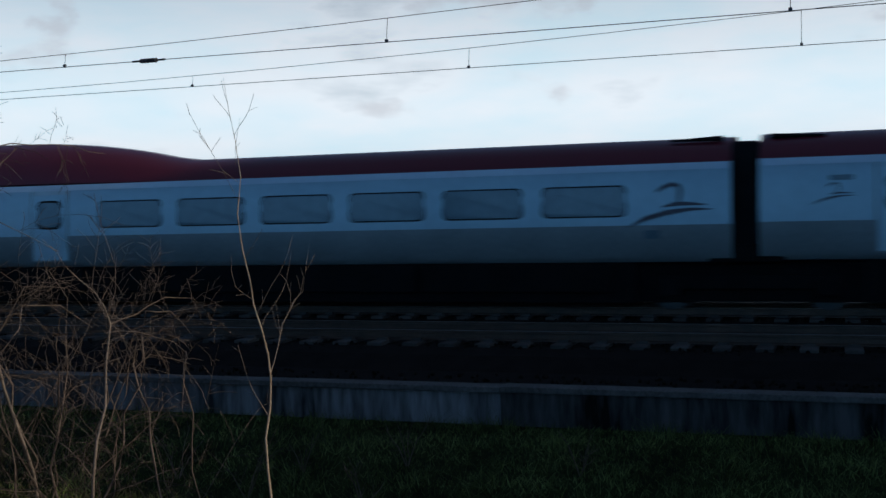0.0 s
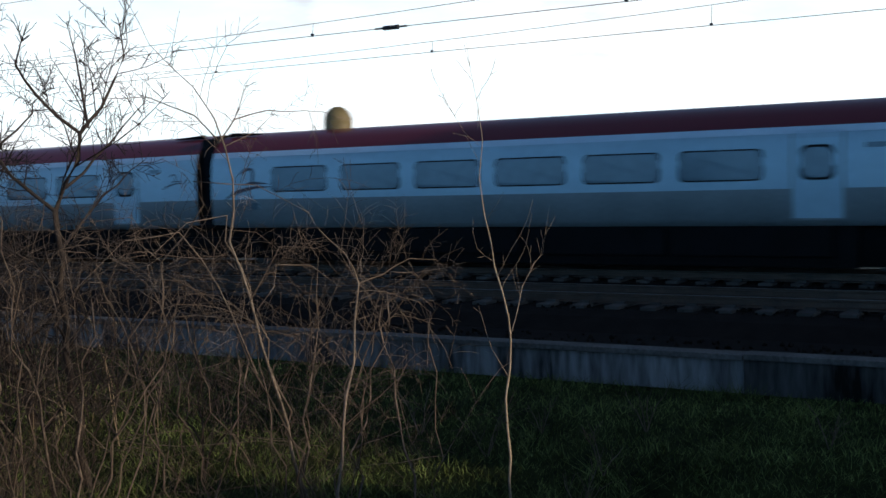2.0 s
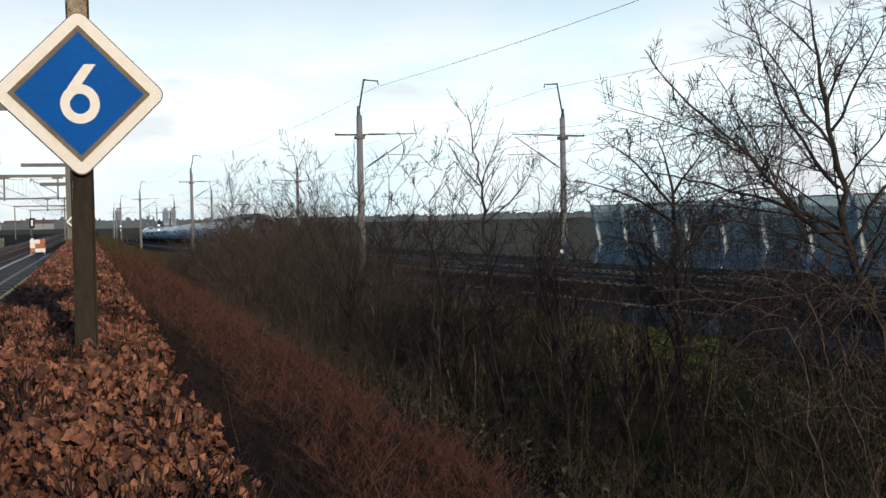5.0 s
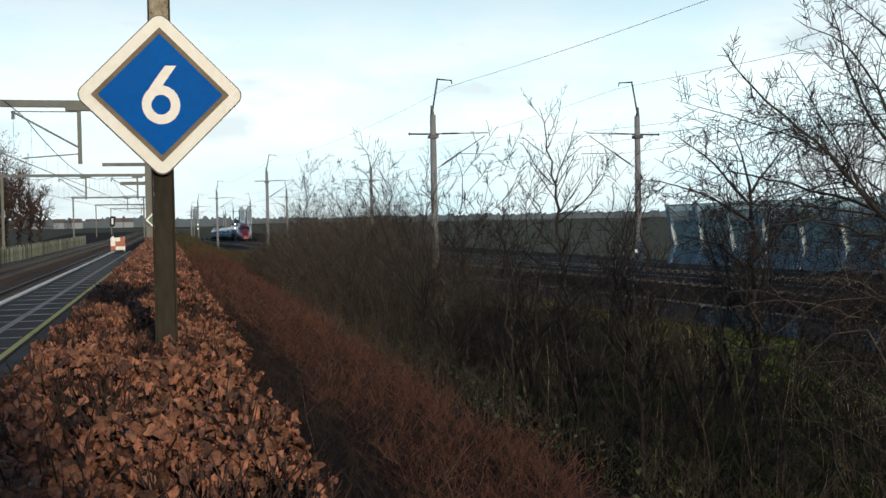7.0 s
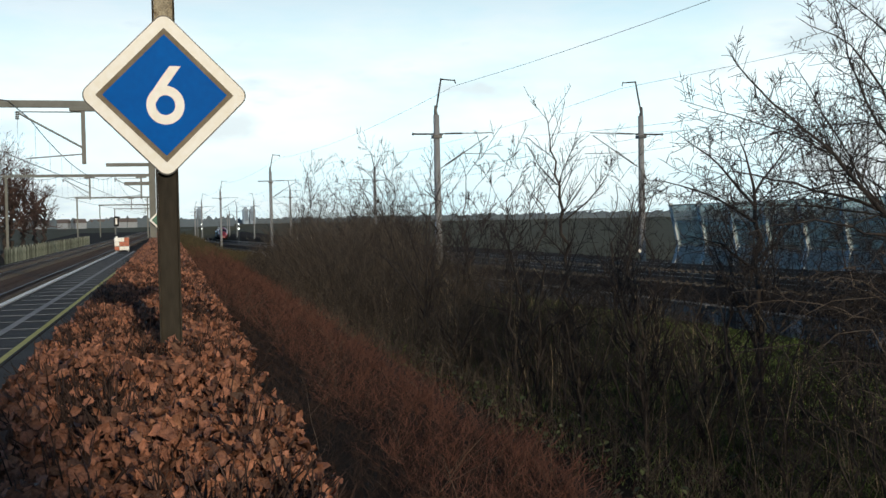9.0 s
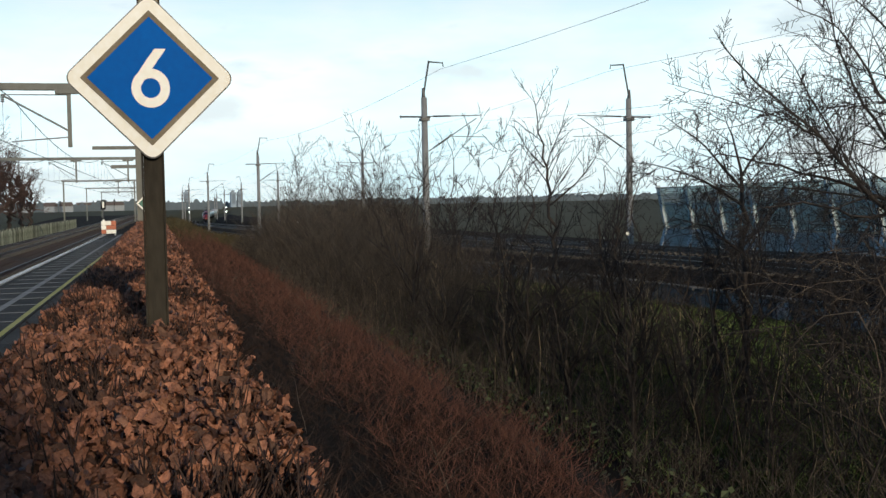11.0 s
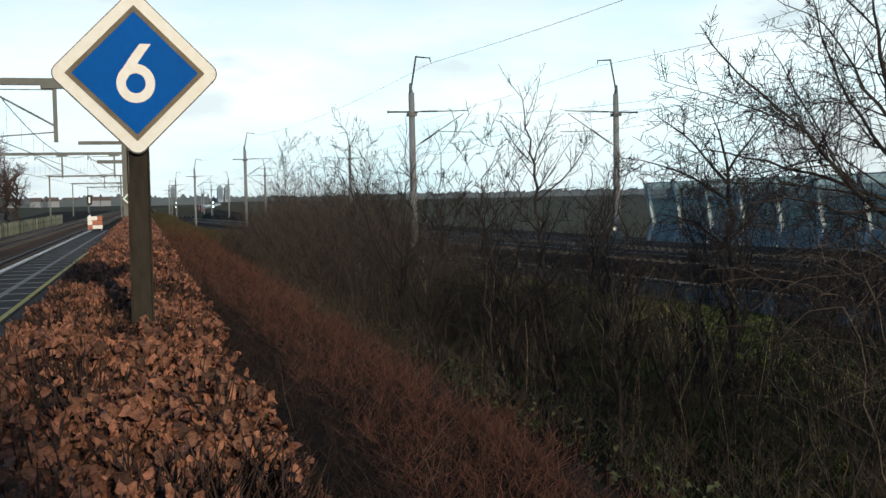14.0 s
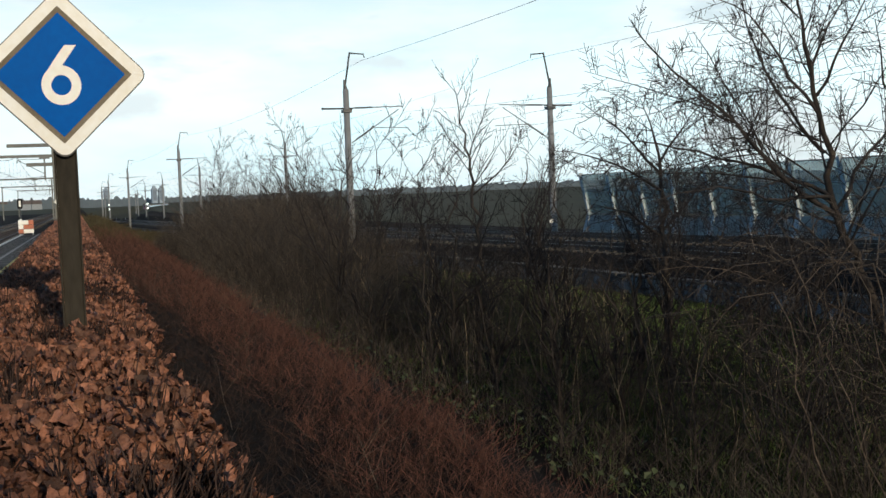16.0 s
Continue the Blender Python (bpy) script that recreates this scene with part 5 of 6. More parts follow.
        bare_tree("bare_shrub", 100 + i, limbs, (11, 7, 4) if y < 13 else (9, 5, 3) if y < 60 else (8, 5, 2), "bare winter shrub with upright brown twigs", M_BARK, M_TWIG, 0.42, 0.55 if i < 13 else 0.8, 0.12, 0.22 if i < 13 else 0.1, tip=0.003 if y < 13 else 0.0045 if y < 30 else 0.008, category="shrub")
    # tall trees at the far side of the old line
    for i, (x, y, h) in enumerate(((-9.4, 109, 7.6), (-10.6, 107, 8.8), (-8.6, 114, 6.8), (-11.9, 106, 8.8), (-8.4, 124, 6.2), (-12.5, 112, 9.2), (-9.8, 109, 8.0), (-7.9, 132, 5.6))):
        z = -1.35
        limbs = [[(x, y, z, 0.22), (x + 0.2, y, 2.5, 0.15), (x + 0.1, y, h, 0.02)]]
        for k in range(8):
            a = rnd.random() * 6.28
            b = Vector((x + 0.1, y, rnd.uniform(0.2, 0.5 * h)))
            ln = rnd.uniform(0.45, 0.65) * h
            limbs.append([(b.x, b.y, b.z, 0.09), (b.x + 0.3 * ln * math.cos(a), b.y + 0.3 * ln * math.sin(a), b.z + 0.45 * ln, 0.05), (b.x + 0.5 * ln * math.cos(a), b.y + 0.5 * ln * math.sin(a), b.z + 0.85 * ln, 0.015)])
        bare_tree("bare_tree", 200 + i, limbs, (15, 9, 6), "tall bare winter tree with a dense fine crown", M_BARK, M_TWIGR, 0.36, 0.65, 0.10, 0.15, tip=0.0075)


def build_sprouts():
    """Small bare seedlings in the grass before the wall."""
    rnd = random.Random(93)
    for i, (x, y, h) in enumerate(((12.9, 3.95, 0.75), (12.5, 5.1, 0.6), (11.7, 5.4, 0.8), (11.5, 3.9, 0.55), (12.2, 6.6, 0.7), (10.2, 3.6, 0.6), (12.9, 1.9, 0.5))):
        z = ground_z(x, y) - 0.03
        limbs = []
        for k in range(4):
            a = rnd.random() * 6.28
            c, sn = math.cos(a) * h * 0.5, math.sin(a) * h * 0.5
            q = h * rnd.uniform(0.5, 1.1)
            limbs.append([(x, y, z, 0.007), (x + 0.4 * c, y + 0.4 * sn, z + 0.55 * q, 0.005), (x + c, y + sn, z + q, 0.0022)])
        bare_tree("bare_seedling", 400 + i, limbs, (4, 2), "thin bare seedling standing in rough grass", M_TWIGL, M_TWIGL, 0.4, 0.7, 0.08, 0.1, category="shrub")


def build_scrub():
    """Low brush on the embankment and in the hollow: upright and leaning stems."""
    def field(name, seed, count, where, height, material, label, r=0.004, lean=0.35, sub=3, seg=3, fade=14.0):
        rnd = random.Random(seed)
        tw = Twigs()
        made = 0
        while made < count:
            p = where(rnd)
            if p is None:
                continue
            x, y = p
            far = max(1.0, y / fade)
            h = height(rnd, x, y)
            d = Vector((rnd.gauss(0, lean), rnd.gauss(0, lean), 1))
            pts = bent(rnd, Vector((x, y, ground_z(x, y) - 0.04)), d, h, seg, 0.11, 0.05)
            rr = r * far * rnd.uniform(0.7, 1.4)
            tw.stem(pts, [rr * (1 - 0.7 * i / seg) for i in range(seg + 1)], 3)
            for _ in range(sub):
                k = rnd.randint(min(1, seg - 2), seg - 1)
                a = rnd.random() * 6.28
                dd = (pts[k + 1] - pts[k]).normalized() * 0.6 + Vector((math.cos(a), math.sin(a), 0.25)) * 0.7
                q = bent(rnd, pts[k].lerp(pts[k + 1], rnd.random()), dd, h * rnd.uniform(0.25, 0.55), 2, 0.1)
                tw.stem(q, [rr * 0.55, rr * 0.45, rr * 0.25], 3)
            made += 1
        ob = tw.put(name, material)
        return tagged(ob, label, "brush", kind="stuff")

    def slope(rnd):
        y = 2.6 + 70 * rnd.random() ** 1.8
        x = hedge_mid(y) + 2.85 - (1.25 + 0.7 * smooth_step(14, 32, y)) * rnd.random() ** 1.6 + 0.16 * noise.noise((y * 0.5, 0, 6))
        return x, y
    field("red_brush", 31, 9500, slope, lambda r, x, y: r.uniform(0.12, 0.38) * (1 + y / 160), M_REDTWIG, "reddish brown low brush along the crest of the bank", 0.0026, 0.8, 4, 2)

    def bank(rnd):
        y = 2.2 + 50 * rnd.random() ** 2.4
        return hedge_mid(y) + 0.55 + rnd.uniform(0.0, 2.0), y
    field("bank_brush", 36, 8500, bank, lambda r, x, y: r.uniform(0.10, 0.34) * (1 + y / 160), M_DARKSCRUB, "dark low brush between hedge and slope", 0.0024, 1.1, 4, 2)

    def verge(rnd):
        y = 50 + 90 * rnd.random() ** 1.3
        return hedge_mid(y) + 0.8 + rnd.random() * (13.2 - hedge_mid(y)), y
    field("rough_verge", 38, 3800, verge, lambda r, x, y: r.uniform(0.2, 0.75), M_DRYGRASS, "rough olive brown winter grass beyond the thicket", 0.004, 0.5, 4, 3, 18.0)

    def shoots(rnd):
        y = 3.0 + 22 * rnd.random() ** 1.6
        return hedge_mid(y) + 0.7 + rnd.uniform(0.0, 3.4), y
    field("long_shoots", 37, 150, shoots, lambda r, x, y: r.uniform(0.35, 0.8), M_TWIGL, "thin pale arching shoots over the low brush", 0.0022, 0.9, 2, 5)

    def crown_line(x, y):
        """Height that the brush in the hollow reaches: a low front, then a dense stand that ends at y = 54."""
        side = 1 - smooth_step(0.235, 0.30, x / y)
        stand = smooth_step(22, 34, y) * (1 - smooth_step(50, 56, y))
        z = -0.75 + 0.75 * smooth_step(13, 24, y) + (1.8 * side + 0.5 * (1 - side)) * stand
        z -= 0.9 * smooth_step(50, 58, y)
        return z + 0.35 * noise.noise((x * 0.5, y * 0.25, 3))

    def hollow(rnd):
        y = 8.0 + 70 * rnd.random() ** 1.25
        x = hedge_mid(y) + 3.3 + rnd.random() * (12.4 - 3.3 - hedge_mid(y))
        n = noise.noise((x * 0.35, y * 0.2, 5))
        if x > 10.5 and n < 0.05:
            return None
        if y < 20 and (n < -0.2 or rnd.random() < 0.4):
            return None
        if y > 57 and rnd.random() < 0.6:
            return None
        return x, y

    def reach(r, x, y):
        h = max(0.35, crown_line(x, y) - ground_z(x, y))
        return h * r.uniform(0.5, 1.0) * (0.3 + 0.7 * smooth_step(3.1, 5.2, x - hedge_mid(y)))
    field("thicket", 32, 8600, hollow, reach, M_SCRUB, "dense brown thicket of bare stems in the hollow", 0.0034, 0.2, 6, 3, 24.0)

    def near(rnd):
        x, y = rnd.uniform(6.0, 11.0), rnd.uniform(2.5, 9.5)
        if y < 3.0 + 0.15 * x and rnd.random() < 0.8:
            return None
        if noise.noise((x * 0.5, y * 0.5, 9)) < -0.12:
            return None
        return x, y
    field("near_thicket", 33, 190, near, lambda r, x, y: r.uniform(0.5, 1.7) * (0.55 + 0.45 * smooth_step(4.0, 8.0, y)), M_TWIGL, "pale tangled brush of thin bare shoots", 0.0024, 0.95, 10, 5)

    def straw(rnd):
        y = 10 + 40 * rnd.random() ** 1.5
        return rnd.uniform(6.5, 11.5), y
    field("dry_stalks", 34, 260, straw, lambda r, x, y: r.uniform(0.8, 2.0), M_STRAW, "pale dry upright stalks standing in the thicket", 0.0065, 0.06, 1, 3)

    # bramble leaves scattered low in the brush
    rnd = random.Random(35)
    vs, fs = [], []
    for _ in range(480):
        y = rnd.uniform(4.5, 15)
        x = hedge_mid(y) + 3.0 + 5.0 * rnd.random() ** 1.6
        z = ground_z(x, y) + rnd.uniform(0.05, 0.5)
        s = rnd.uniform(0.014, 0.034)
        e = Euler((rnd.uniform(-0.8, 0.8), rnd.uniform(-0.8, 0.8), rnd.random() * 6.28))
        o = len(vs)
        for q in ((-0.5, 0, 0), (0, 0.45, 0.15), (0.6, 0, 0), (0, -0.45, 0.15)):
            v = Vector(q) * s * 2
            v.rotate(e)
            vs.append((x + v.x, y + v.y, z + v.z))
        fs += [(o, o + 1, o + 2), (o, o + 2, o + 3)]
    tagged(put("bramble_leaves", mesh_of("bramble_leaves", vs, fs, M_GREENLEAF)), "scattered small green bramble leaves in the brush", "foliage", kind="stuff")


def build_grass():
    rnd = random.Random(41)
    vs, fs = [], []
    for _ in range(170000):
        y = -7 + 47 * rnd.random() ** 1.5
        x = rnd.uniform(6.0, 14.85)
        if x < 8.0 + 0.6 * noise.noise((y * 0.6, 0, 0)) and rnd.random() < 0.4:
            continue
        z = ground_z(x, y)
        h = rnd.uniform(0.03, 0.10) * (1 + 3.5 * max(0, noise.noise((x * 1.9, y * 1.9, 1))))
        a = rnd.random() * 6.28
        w = rnd.uniform(0.0035, 0.007)
        lx, ly = rnd.gauss(0, 0.8) * h, rnd.gauss(0, 0.8) * h
        o = len(vs)
        dx, dy = math.cos(a) * w, math.sin(a) * w
        vs += [(x - dx, y - dy, z - 0.01), (x + dx, y + dy, z - 0.01), (x + lx, y + ly, z + h)]
        fs.append((o, o + 1, o + 2))
    tagged(put("grass", mesh_of("grass", vs, fs, M_BLADE)), "short rough winter grass in front of the wall", "grass", kind="stuff")


# ---- hedge ----
def leaf_mesh(seed, size=1.0):
    """A dry curled leaf with a folded midrib, oval outline and wavy rim."""
    r = random.Random(seed)
    curl, fold = r.uniform(-0.4, 1.7), r.uniform(0.1, 1.1)
    prof = ((0.0, 0.03), (0.16, 0.20), (0.38, 0.32), (0.62, 0.31), (0.84, 0.18), (1.0, 0.02))
    vs, fs = [], []
    for t, w in prof:
        z = curl * (t - 0.4) ** 2
        wl, wr = w * r.uniform(0.4, 1.5), w * r.uniform(0.4, 1.5)
        vs += [(t - 0.5 + r.uniform(-0.04, 0.04), wl, z + fold * wl + r.uniform(-0.17, 0.17)), (t - 0.5, 0, z + r.uniform(-0.03, 0.03)), (t - 0.5 + r.uniform(-0.04, 0.04), -wr, z + fold * wr + r.uniform(-0.17, 0.17))]
    for i in range(5):
        fs += [(3 * i, 3 * i + 1, 3 * i + 4, 3 * i + 3), (3 * i + 1, 3 * i + 2, 3 * i + 5, 3 * i + 4)]
    return [(x * size, y * size, z * size) for x, y, z in vs], fs


def build_hedge():
    hedge = empty("hedge", label="clipped beech hedge with dry copper brown leaves", category="hedge")
    rnd = random.Random(51)
    top = lambda x, y: 1.07 + 0.085 * noise.noise((x * 2.6, y * 1.7, 0)) + 0.055 * noise.noise((x * 7, y * 6, 3))
    # dark sheet inside the hedge; its colour stands for the shade between stems
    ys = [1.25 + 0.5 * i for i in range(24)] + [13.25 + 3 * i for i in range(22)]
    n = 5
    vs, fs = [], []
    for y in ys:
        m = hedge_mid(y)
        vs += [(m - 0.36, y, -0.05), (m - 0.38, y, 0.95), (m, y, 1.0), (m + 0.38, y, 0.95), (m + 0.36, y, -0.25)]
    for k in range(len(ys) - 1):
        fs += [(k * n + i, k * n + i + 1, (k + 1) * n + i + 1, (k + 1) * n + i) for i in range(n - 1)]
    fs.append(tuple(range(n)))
    put("core", mesh_of("core", vs, fs, M_SHADELITTER), hedge)
    # twigs through the surface
    def bare(x, y):
        return noise.noise((x * 1.7 + 3, y * 1.35, 8)) + 0.5 * noise.noise((x * 5, y * 4, 2)) > 0.08

    tw = Twigs()
    for _ in range(20000):
        y = 1.6 + 16 * rnd.random() ** 1.6
        m = hedge_mid(y)
        x = m + rnd.uniform(-0.40, 0.40)
        if not bare(x, y) and rnd.random() < 0.8:
            continue
        d = Vector((rnd.gauss(0, 0.5) + (x - m) * 1.2, rnd.gauss(0, 0.5), 1))
        p = bent(rnd, Vector((x, y, rnd.uniform(0.88, 1.02))), d, rnd.uniform(0.09, 0.2), 2, 0.2)
        tw.stem(p, [0.0036, 0.0026, 0.0013], 3)
    tagged(tw.put("twig_mat", M_DARKSCRUB, hedge), kind="stuff")
    kinds = [leaf_mesh(600 + i) for i in range(10)]
    near_me = [mesh_of("leaf", [tuple(c * 0.052 for c in v) for v in vv], ff, M_LEAFP, True) for vv, ff in kinds]

    def place(y):
        m = hedge_mid(y)
        k = rnd.random()
        if k < 0.66:
            x = m + rnd.uniform(-0.47, 0.47)
            z = top(x, y) + rnd.uniform(-0.11, 0.03) - 0.04 * (abs(x - m) / 0.47) ** 4
            nrm = Vector((rnd.gauss(0, 1.0) + 0.5 * (x - m), rnd.gauss(-0.9, 0.9), 0.42))
        else:
            sg = -1 if k < 0.80 else 1
            z = 1.06 - 1.15 * rnd.random() ** 1.3
            x = m + sg * (0.45 + 0.05 * noise.noise((y * 3, z * 3, sg)) + rnd.uniform(-0.05, 0.03))
            nrm = Vector((sg, rnd.gauss(-0.2, 0.5), rnd.gauss(0.4, 0.5)))
        return x, z, nrm
    count = 0
    while count < 300:
        y = rnd.uniform(2.3, 4.6)
        x, z, nrm = place(y)
        if z < 0.8 or bare(x, y):
            continue
        q = nrm.to_track_quat("Z", "Y") @ Euler((0, 0, rnd.random() * 6.28)).to_quaternion()
        s = rnd.uniform(0.8, 1.35)
        put("leaf", near_me[count % 10], hedge, m=Matrix.LocRotScale((x, y, z + 0.012), q, (s, s, s)))
        count += 1
    vs, fs = [], []
    bands = ((1.2, 4.2, 30000, 0.041), (4.2, 7, 30000, 0.041), (7, 16, 62000, 0.043), (16, 40, 60000, 0.060), (40, 76, 22000, 0.095))
    flat = [(v[0:1] + v[6:9] + v[9:12] + v[15:16], ((0, 1, 2), (0, 2, 3), (1, 4, 5, 2), (2, 5, 6, 3), (4, 7, 5), (5, 7, 6))) for v, f in kinds]
    chip = [(v[0:1] + v[6:7] + v[16:17] + v[11:12], ((0, 1, 2), (0, 2, 3))) for v, f in kinds]
    for y0, y1, cnt, size in bands:
        shapes = kinds if y0 < 3 else flat if y0 < 15 else chip
        kv = [np.array(v) for v, f in shapes]
        kf = [f for v, f in shapes]
        for _ in range(cnt):
            y = y0 + (y1 - y0) * rnd.random() ** 1.25
            x, z, nrm = place(y)
            if z > 0.9 and bare(x, y) and rnd.random() < 0.965:
                continue
            q = nrm.to_track_quat("Z", "Y") @ Euler((0, 0, rnd.random() * 6.28)).to_quaternion()
            if z > 0.9:
                z += 0.035 * noise.noise((x * 16, y * 16, 5))
            i = rnd.randrange(10)
            mm = np.array(q.to_matrix()) * size * rnd.uniform(0.7, 1.3)
            pts = kv[i] @ mm.T + (x, y, z)
            o = len(vs)
            vs.extend(map(tuple, pts.tolist()))
            fs.extend([tuple(a + o for a in f) for f in kf[i]])
    tagged(put("leaves", mesh_of("leaves", vs, fs, M_LEAF, True), hedge), kind="stuff")
    return hedge


# ---- sign ----
def build_sign():
    s = empty("stop_sign", pose(0.22, 5.47, 0, 0, 0, -1.5), label="blue diamond sign with number six on weathered post", category="sign")
    b = BM()
    box(b, -0.042, -0.018, -0.1, 0.042, 0.018, 2.5, 0.004)
    part("post", b, M_POST, s, "weathered dark steel post")
    for x in (-0.0505, 0.0425):
        b = BM()
        box(b, x, -0.03, -0.1, x + 0.008, 0.03, 3.3, 0.002)
        part("flange", b, M_POST, s)
    b = BM()
    box(b, -0.042, -0.016, 2.503, 0.042, 0.016, 3.3, 0.003)
    part("upper_web", b, M_LICHEN, s, "pale lichen-speckled upper post")
    half, zc = 0.375, 2.231
    def diamond(r, rr, y0, y1, name, material, label=""):
        vs, n = [], 0
        outline = []
        for k in range(4):
            a0 = 90 * k
            c = Vector(((r - rr * 1.414) * math.cos(radians(a0)), (r - rr * 1.414) * math.sin(radians(a0))))
            for j in range(6):
                a = radians(a0 - 45 + 18 * j)
                outline.append((c.x + rr * math.cos(a), c.y + rr * math.sin(a)))
        n = len(outline)
        verts = [(x, y0, zc + z) for x, z in outline] + [(x, y1, zc + z) for x, z in outline]
        faces = [tuple(range(n)), tuple(reversed(range(n, 2 * n)))] + [(i, n + i, n + (i + 1) % n, (i + 1) % n) for i in range(n)]
        return put(name, mesh_of(name, verts, faces, material), s, label)
    diamond(half * 1.02, 0.048, -0.058, -0.0325, "border_rim", M_DARKSTEEL, "thin dark metal rim")
    diamond(half, 0.045, -0.065, -0.034, "border_plate", M_WHITE, "cream white rounded diamond border")
    diamond(half * 0.815, 0.004, -0.0675, -0.060, "grime_groove", M_RUSTRIM)
    diamond(half * 0.735, 0.004, -0.071, -0.060, "blue_face", M_BLUE, "blue enamel face")
    # the figure 6: ring and tail
    vs, fs = [], []
    R, r, cz = 0.088, 0.045, zc - 0.046
    n = 40
    for k in range(n):
        a = 2 * math.pi * k / n
        for q in (r, R):
            for y in (-0.0745, -0.069):
                vs.append((q * 0.96 * math.cos(a) - 0.0, y, cz + q * math.sin(a)))
    for k in range(n):
        o, p = 4 * k, 4 * ((k + 1) % n)
        fs += [(o, p, p + 2, o + 2), (o + 2, p + 2, p + 3, o + 3), (o, o + 1, p + 1, p)]
    o = len(vs)
    tail = []
    for k in range(9):
        t = k / 8
        lx = -0.0845 + 0.106 * t ** 1.25
        rx = -0.046 + 0.117 * t ** 1.05
        z = cz + 0.004 + t * 0.173
        tail.append((lx, rx, z))
    for lx, rx, z in tail:
        vs += [(lx, -0.0748, z), (rx, -0.0748, z + 0.0)]
    for k in range(8):
        fs.append((o + 2 * k, o + 2 * k + 1, o + 2 * k + 3, o + 2 * k + 2))
    put("figure_six", mesh_of("figure_six", vs, fs, M_WHITE), s, "white figure 6")
    for z in (zc + 0.16, zc - 0.16):
        b = BM()
        box(b, -0.07, -0.035, z - 0.015, 0.07, -0.03, z + 0.015)
        part("bracket", b, M_GALV, s)


# ---- platform and the old line ----
def build_platform():
    p = empty("platform", label="narrow dark paved station platform beside the old line", category="platform", kind="structure")
    ys = [-40 + 4 * i for i in range(29)]
    def strip(name, x0, x1, z, material, label="", off=0.0, z0=None):
        vs = []
        for y in ys:
            a, b = x0(y), x1(y)
            vs += [(a, y, z), (b, y, z)] + ([(a, y, z0), (b, y, z0)] if z0 is not None else [])
        k = 4 if z0 is not None else 2
        fs = []
        for i in range(len(ys) - 1):
            o, q = i * k, (i + 1) * k
            fs.append((o, o + 1, q + 1, q))
            if k == 4:
                fs += [(o + 2, o, q, q + 2), (o + 1, o + 3, q + 3, q + 1)]
        if k == 4:
            e = (len(ys) - 1) * 4
            fs += [(0, 2, 3, 1), (e, e + 1, e + 3, e + 2)]
        return put(name, mesh_of(name, vs, fs, material), p, label)
    strip("platform_slab", plat_edge, lambda y: hedge_mid(y) - 0.30, -0.02, M_PAVE, z0=-1.2)
    # paving slabs in rows
    bm = BM()
    box(bm, -0.29, -0.29, -0.03, 0.29, 0.29, 0.0, 0.006)
    slab = bpy.data.meshes.new("paving_slab")
    bm.to_mesh(slab)
    bm.free()
    slab.materials.append(M_PAVE)
    bm = BM()
    box(bm, -0.145, -0.295, -0.03, 0.145, 0.295, 0.004, 0.004)
    pale = bpy.data.meshes.new("pale_slab")
    bm.to_mesh(pale)
    bm.free()
    pale.materials.append(M_PALEPAVE)
    n = 0
    vs, fs = [], []
    sv, sf = [v.co.copy() for v in slab.vertices], [tuple(q.vertices) for q in slab.polygons]
    for j in range(0, 96):
        y = 10 + 0.6 * j
        a = plat_edge(y)
        for i in range(6):
            x = a + 0.45 + 0.3 + 0.6 * i
            if x > hedge_mid(y) - 0.5:
                break
            if n < 200 and 14 < y < 44:
                put("paving_slab", slab, p, m=pose(x, y, 0, rz=-2.8))
                n += 1
            else:
                o = len(vs)
                vs += [(v.x + x, v.y + y, v.z) for v in sv]
                fs += [tuple(c + o for c in f) for f in sf]
    tagged(put("paving", mesh_of("paving", vs, fs, M_PAVE), p), kind="stuff")
    strip("white_edge", lambda y: plat_edge(y) - 0.02, lambda y: plat_edge(y) + 0.13, 0.012, M_WHITE, "white platform edge", z0=-0.1)
    strip("guide_strip", lambda y: plat_edge(y) + 0.95, lambda y: plat_edge(y) + 1.08, 0.008, M_PALEPAVE, "pale guide strip")
    strip("yellow_line", lambda y: plat_edge(y) + 1.52, lambda y: plat_edge(y) + 1.61, 0.010, M_YELLOW, "worn yellow line")
    # sheen of the wet paving by the hedge, painted as a pale strip
    vs = [(hedge_mid(y) + dx, y, 0.009) for y in range(26, 73, 2) for dx in (-0.86, -0.66)]
    put("drain_strip", mesh_of("drain_strip", vs, [(2 * i, 2 * i + 1, 2 * i + 3, 2 * i + 2) for i in range(len(vs) // 2 - 1)], M_PALEPAVE), p, "pale strip painted as wet sheen")
    # barred dark joints across the guide strip
    b = BM()
    for j in range(36):
        y = 12 + 1.5 * j
        x = plat_edge(y)
        box(b, x + 0.3, y - 0.03, 0.004, x + 1.5, y + 0.03, 0.009)
    tagged(part("cross_marks", b, M_PALEPAVE, p), kind="stuff")


def build_barrier_board():
    s = empty("barrier_board", pose(0.14, 70.8, 0), label="red and white striped barrier boards at the platform end", category="barrier")
    for z0, z1, colours in ((0.60, 0.84, (M_WHITE, M_WHITE, M_STRIPE)), (0.34, 0.58, (M_WHITE, M_STRIPE, M_STRIPE)), (0.10, 0.32, (M_STRIPE, M_WHITE, M_WHITE))):
        for k in range(3):
            b = BM()
            box(b, -0.42 + 0.28 * k, -0.03, z0, -0.145 + 0.28 * k, 0.03, z1, 0.01)
            part("board", b, colours[k], s)
    for x in (-0.36, 0.36):
        b = BM()
        box(b, x - 0.03, 0.03, -0.02, x + 0.03, 0.09, 0.9, 0.005)
        part("upright", b, M_GALV, s)


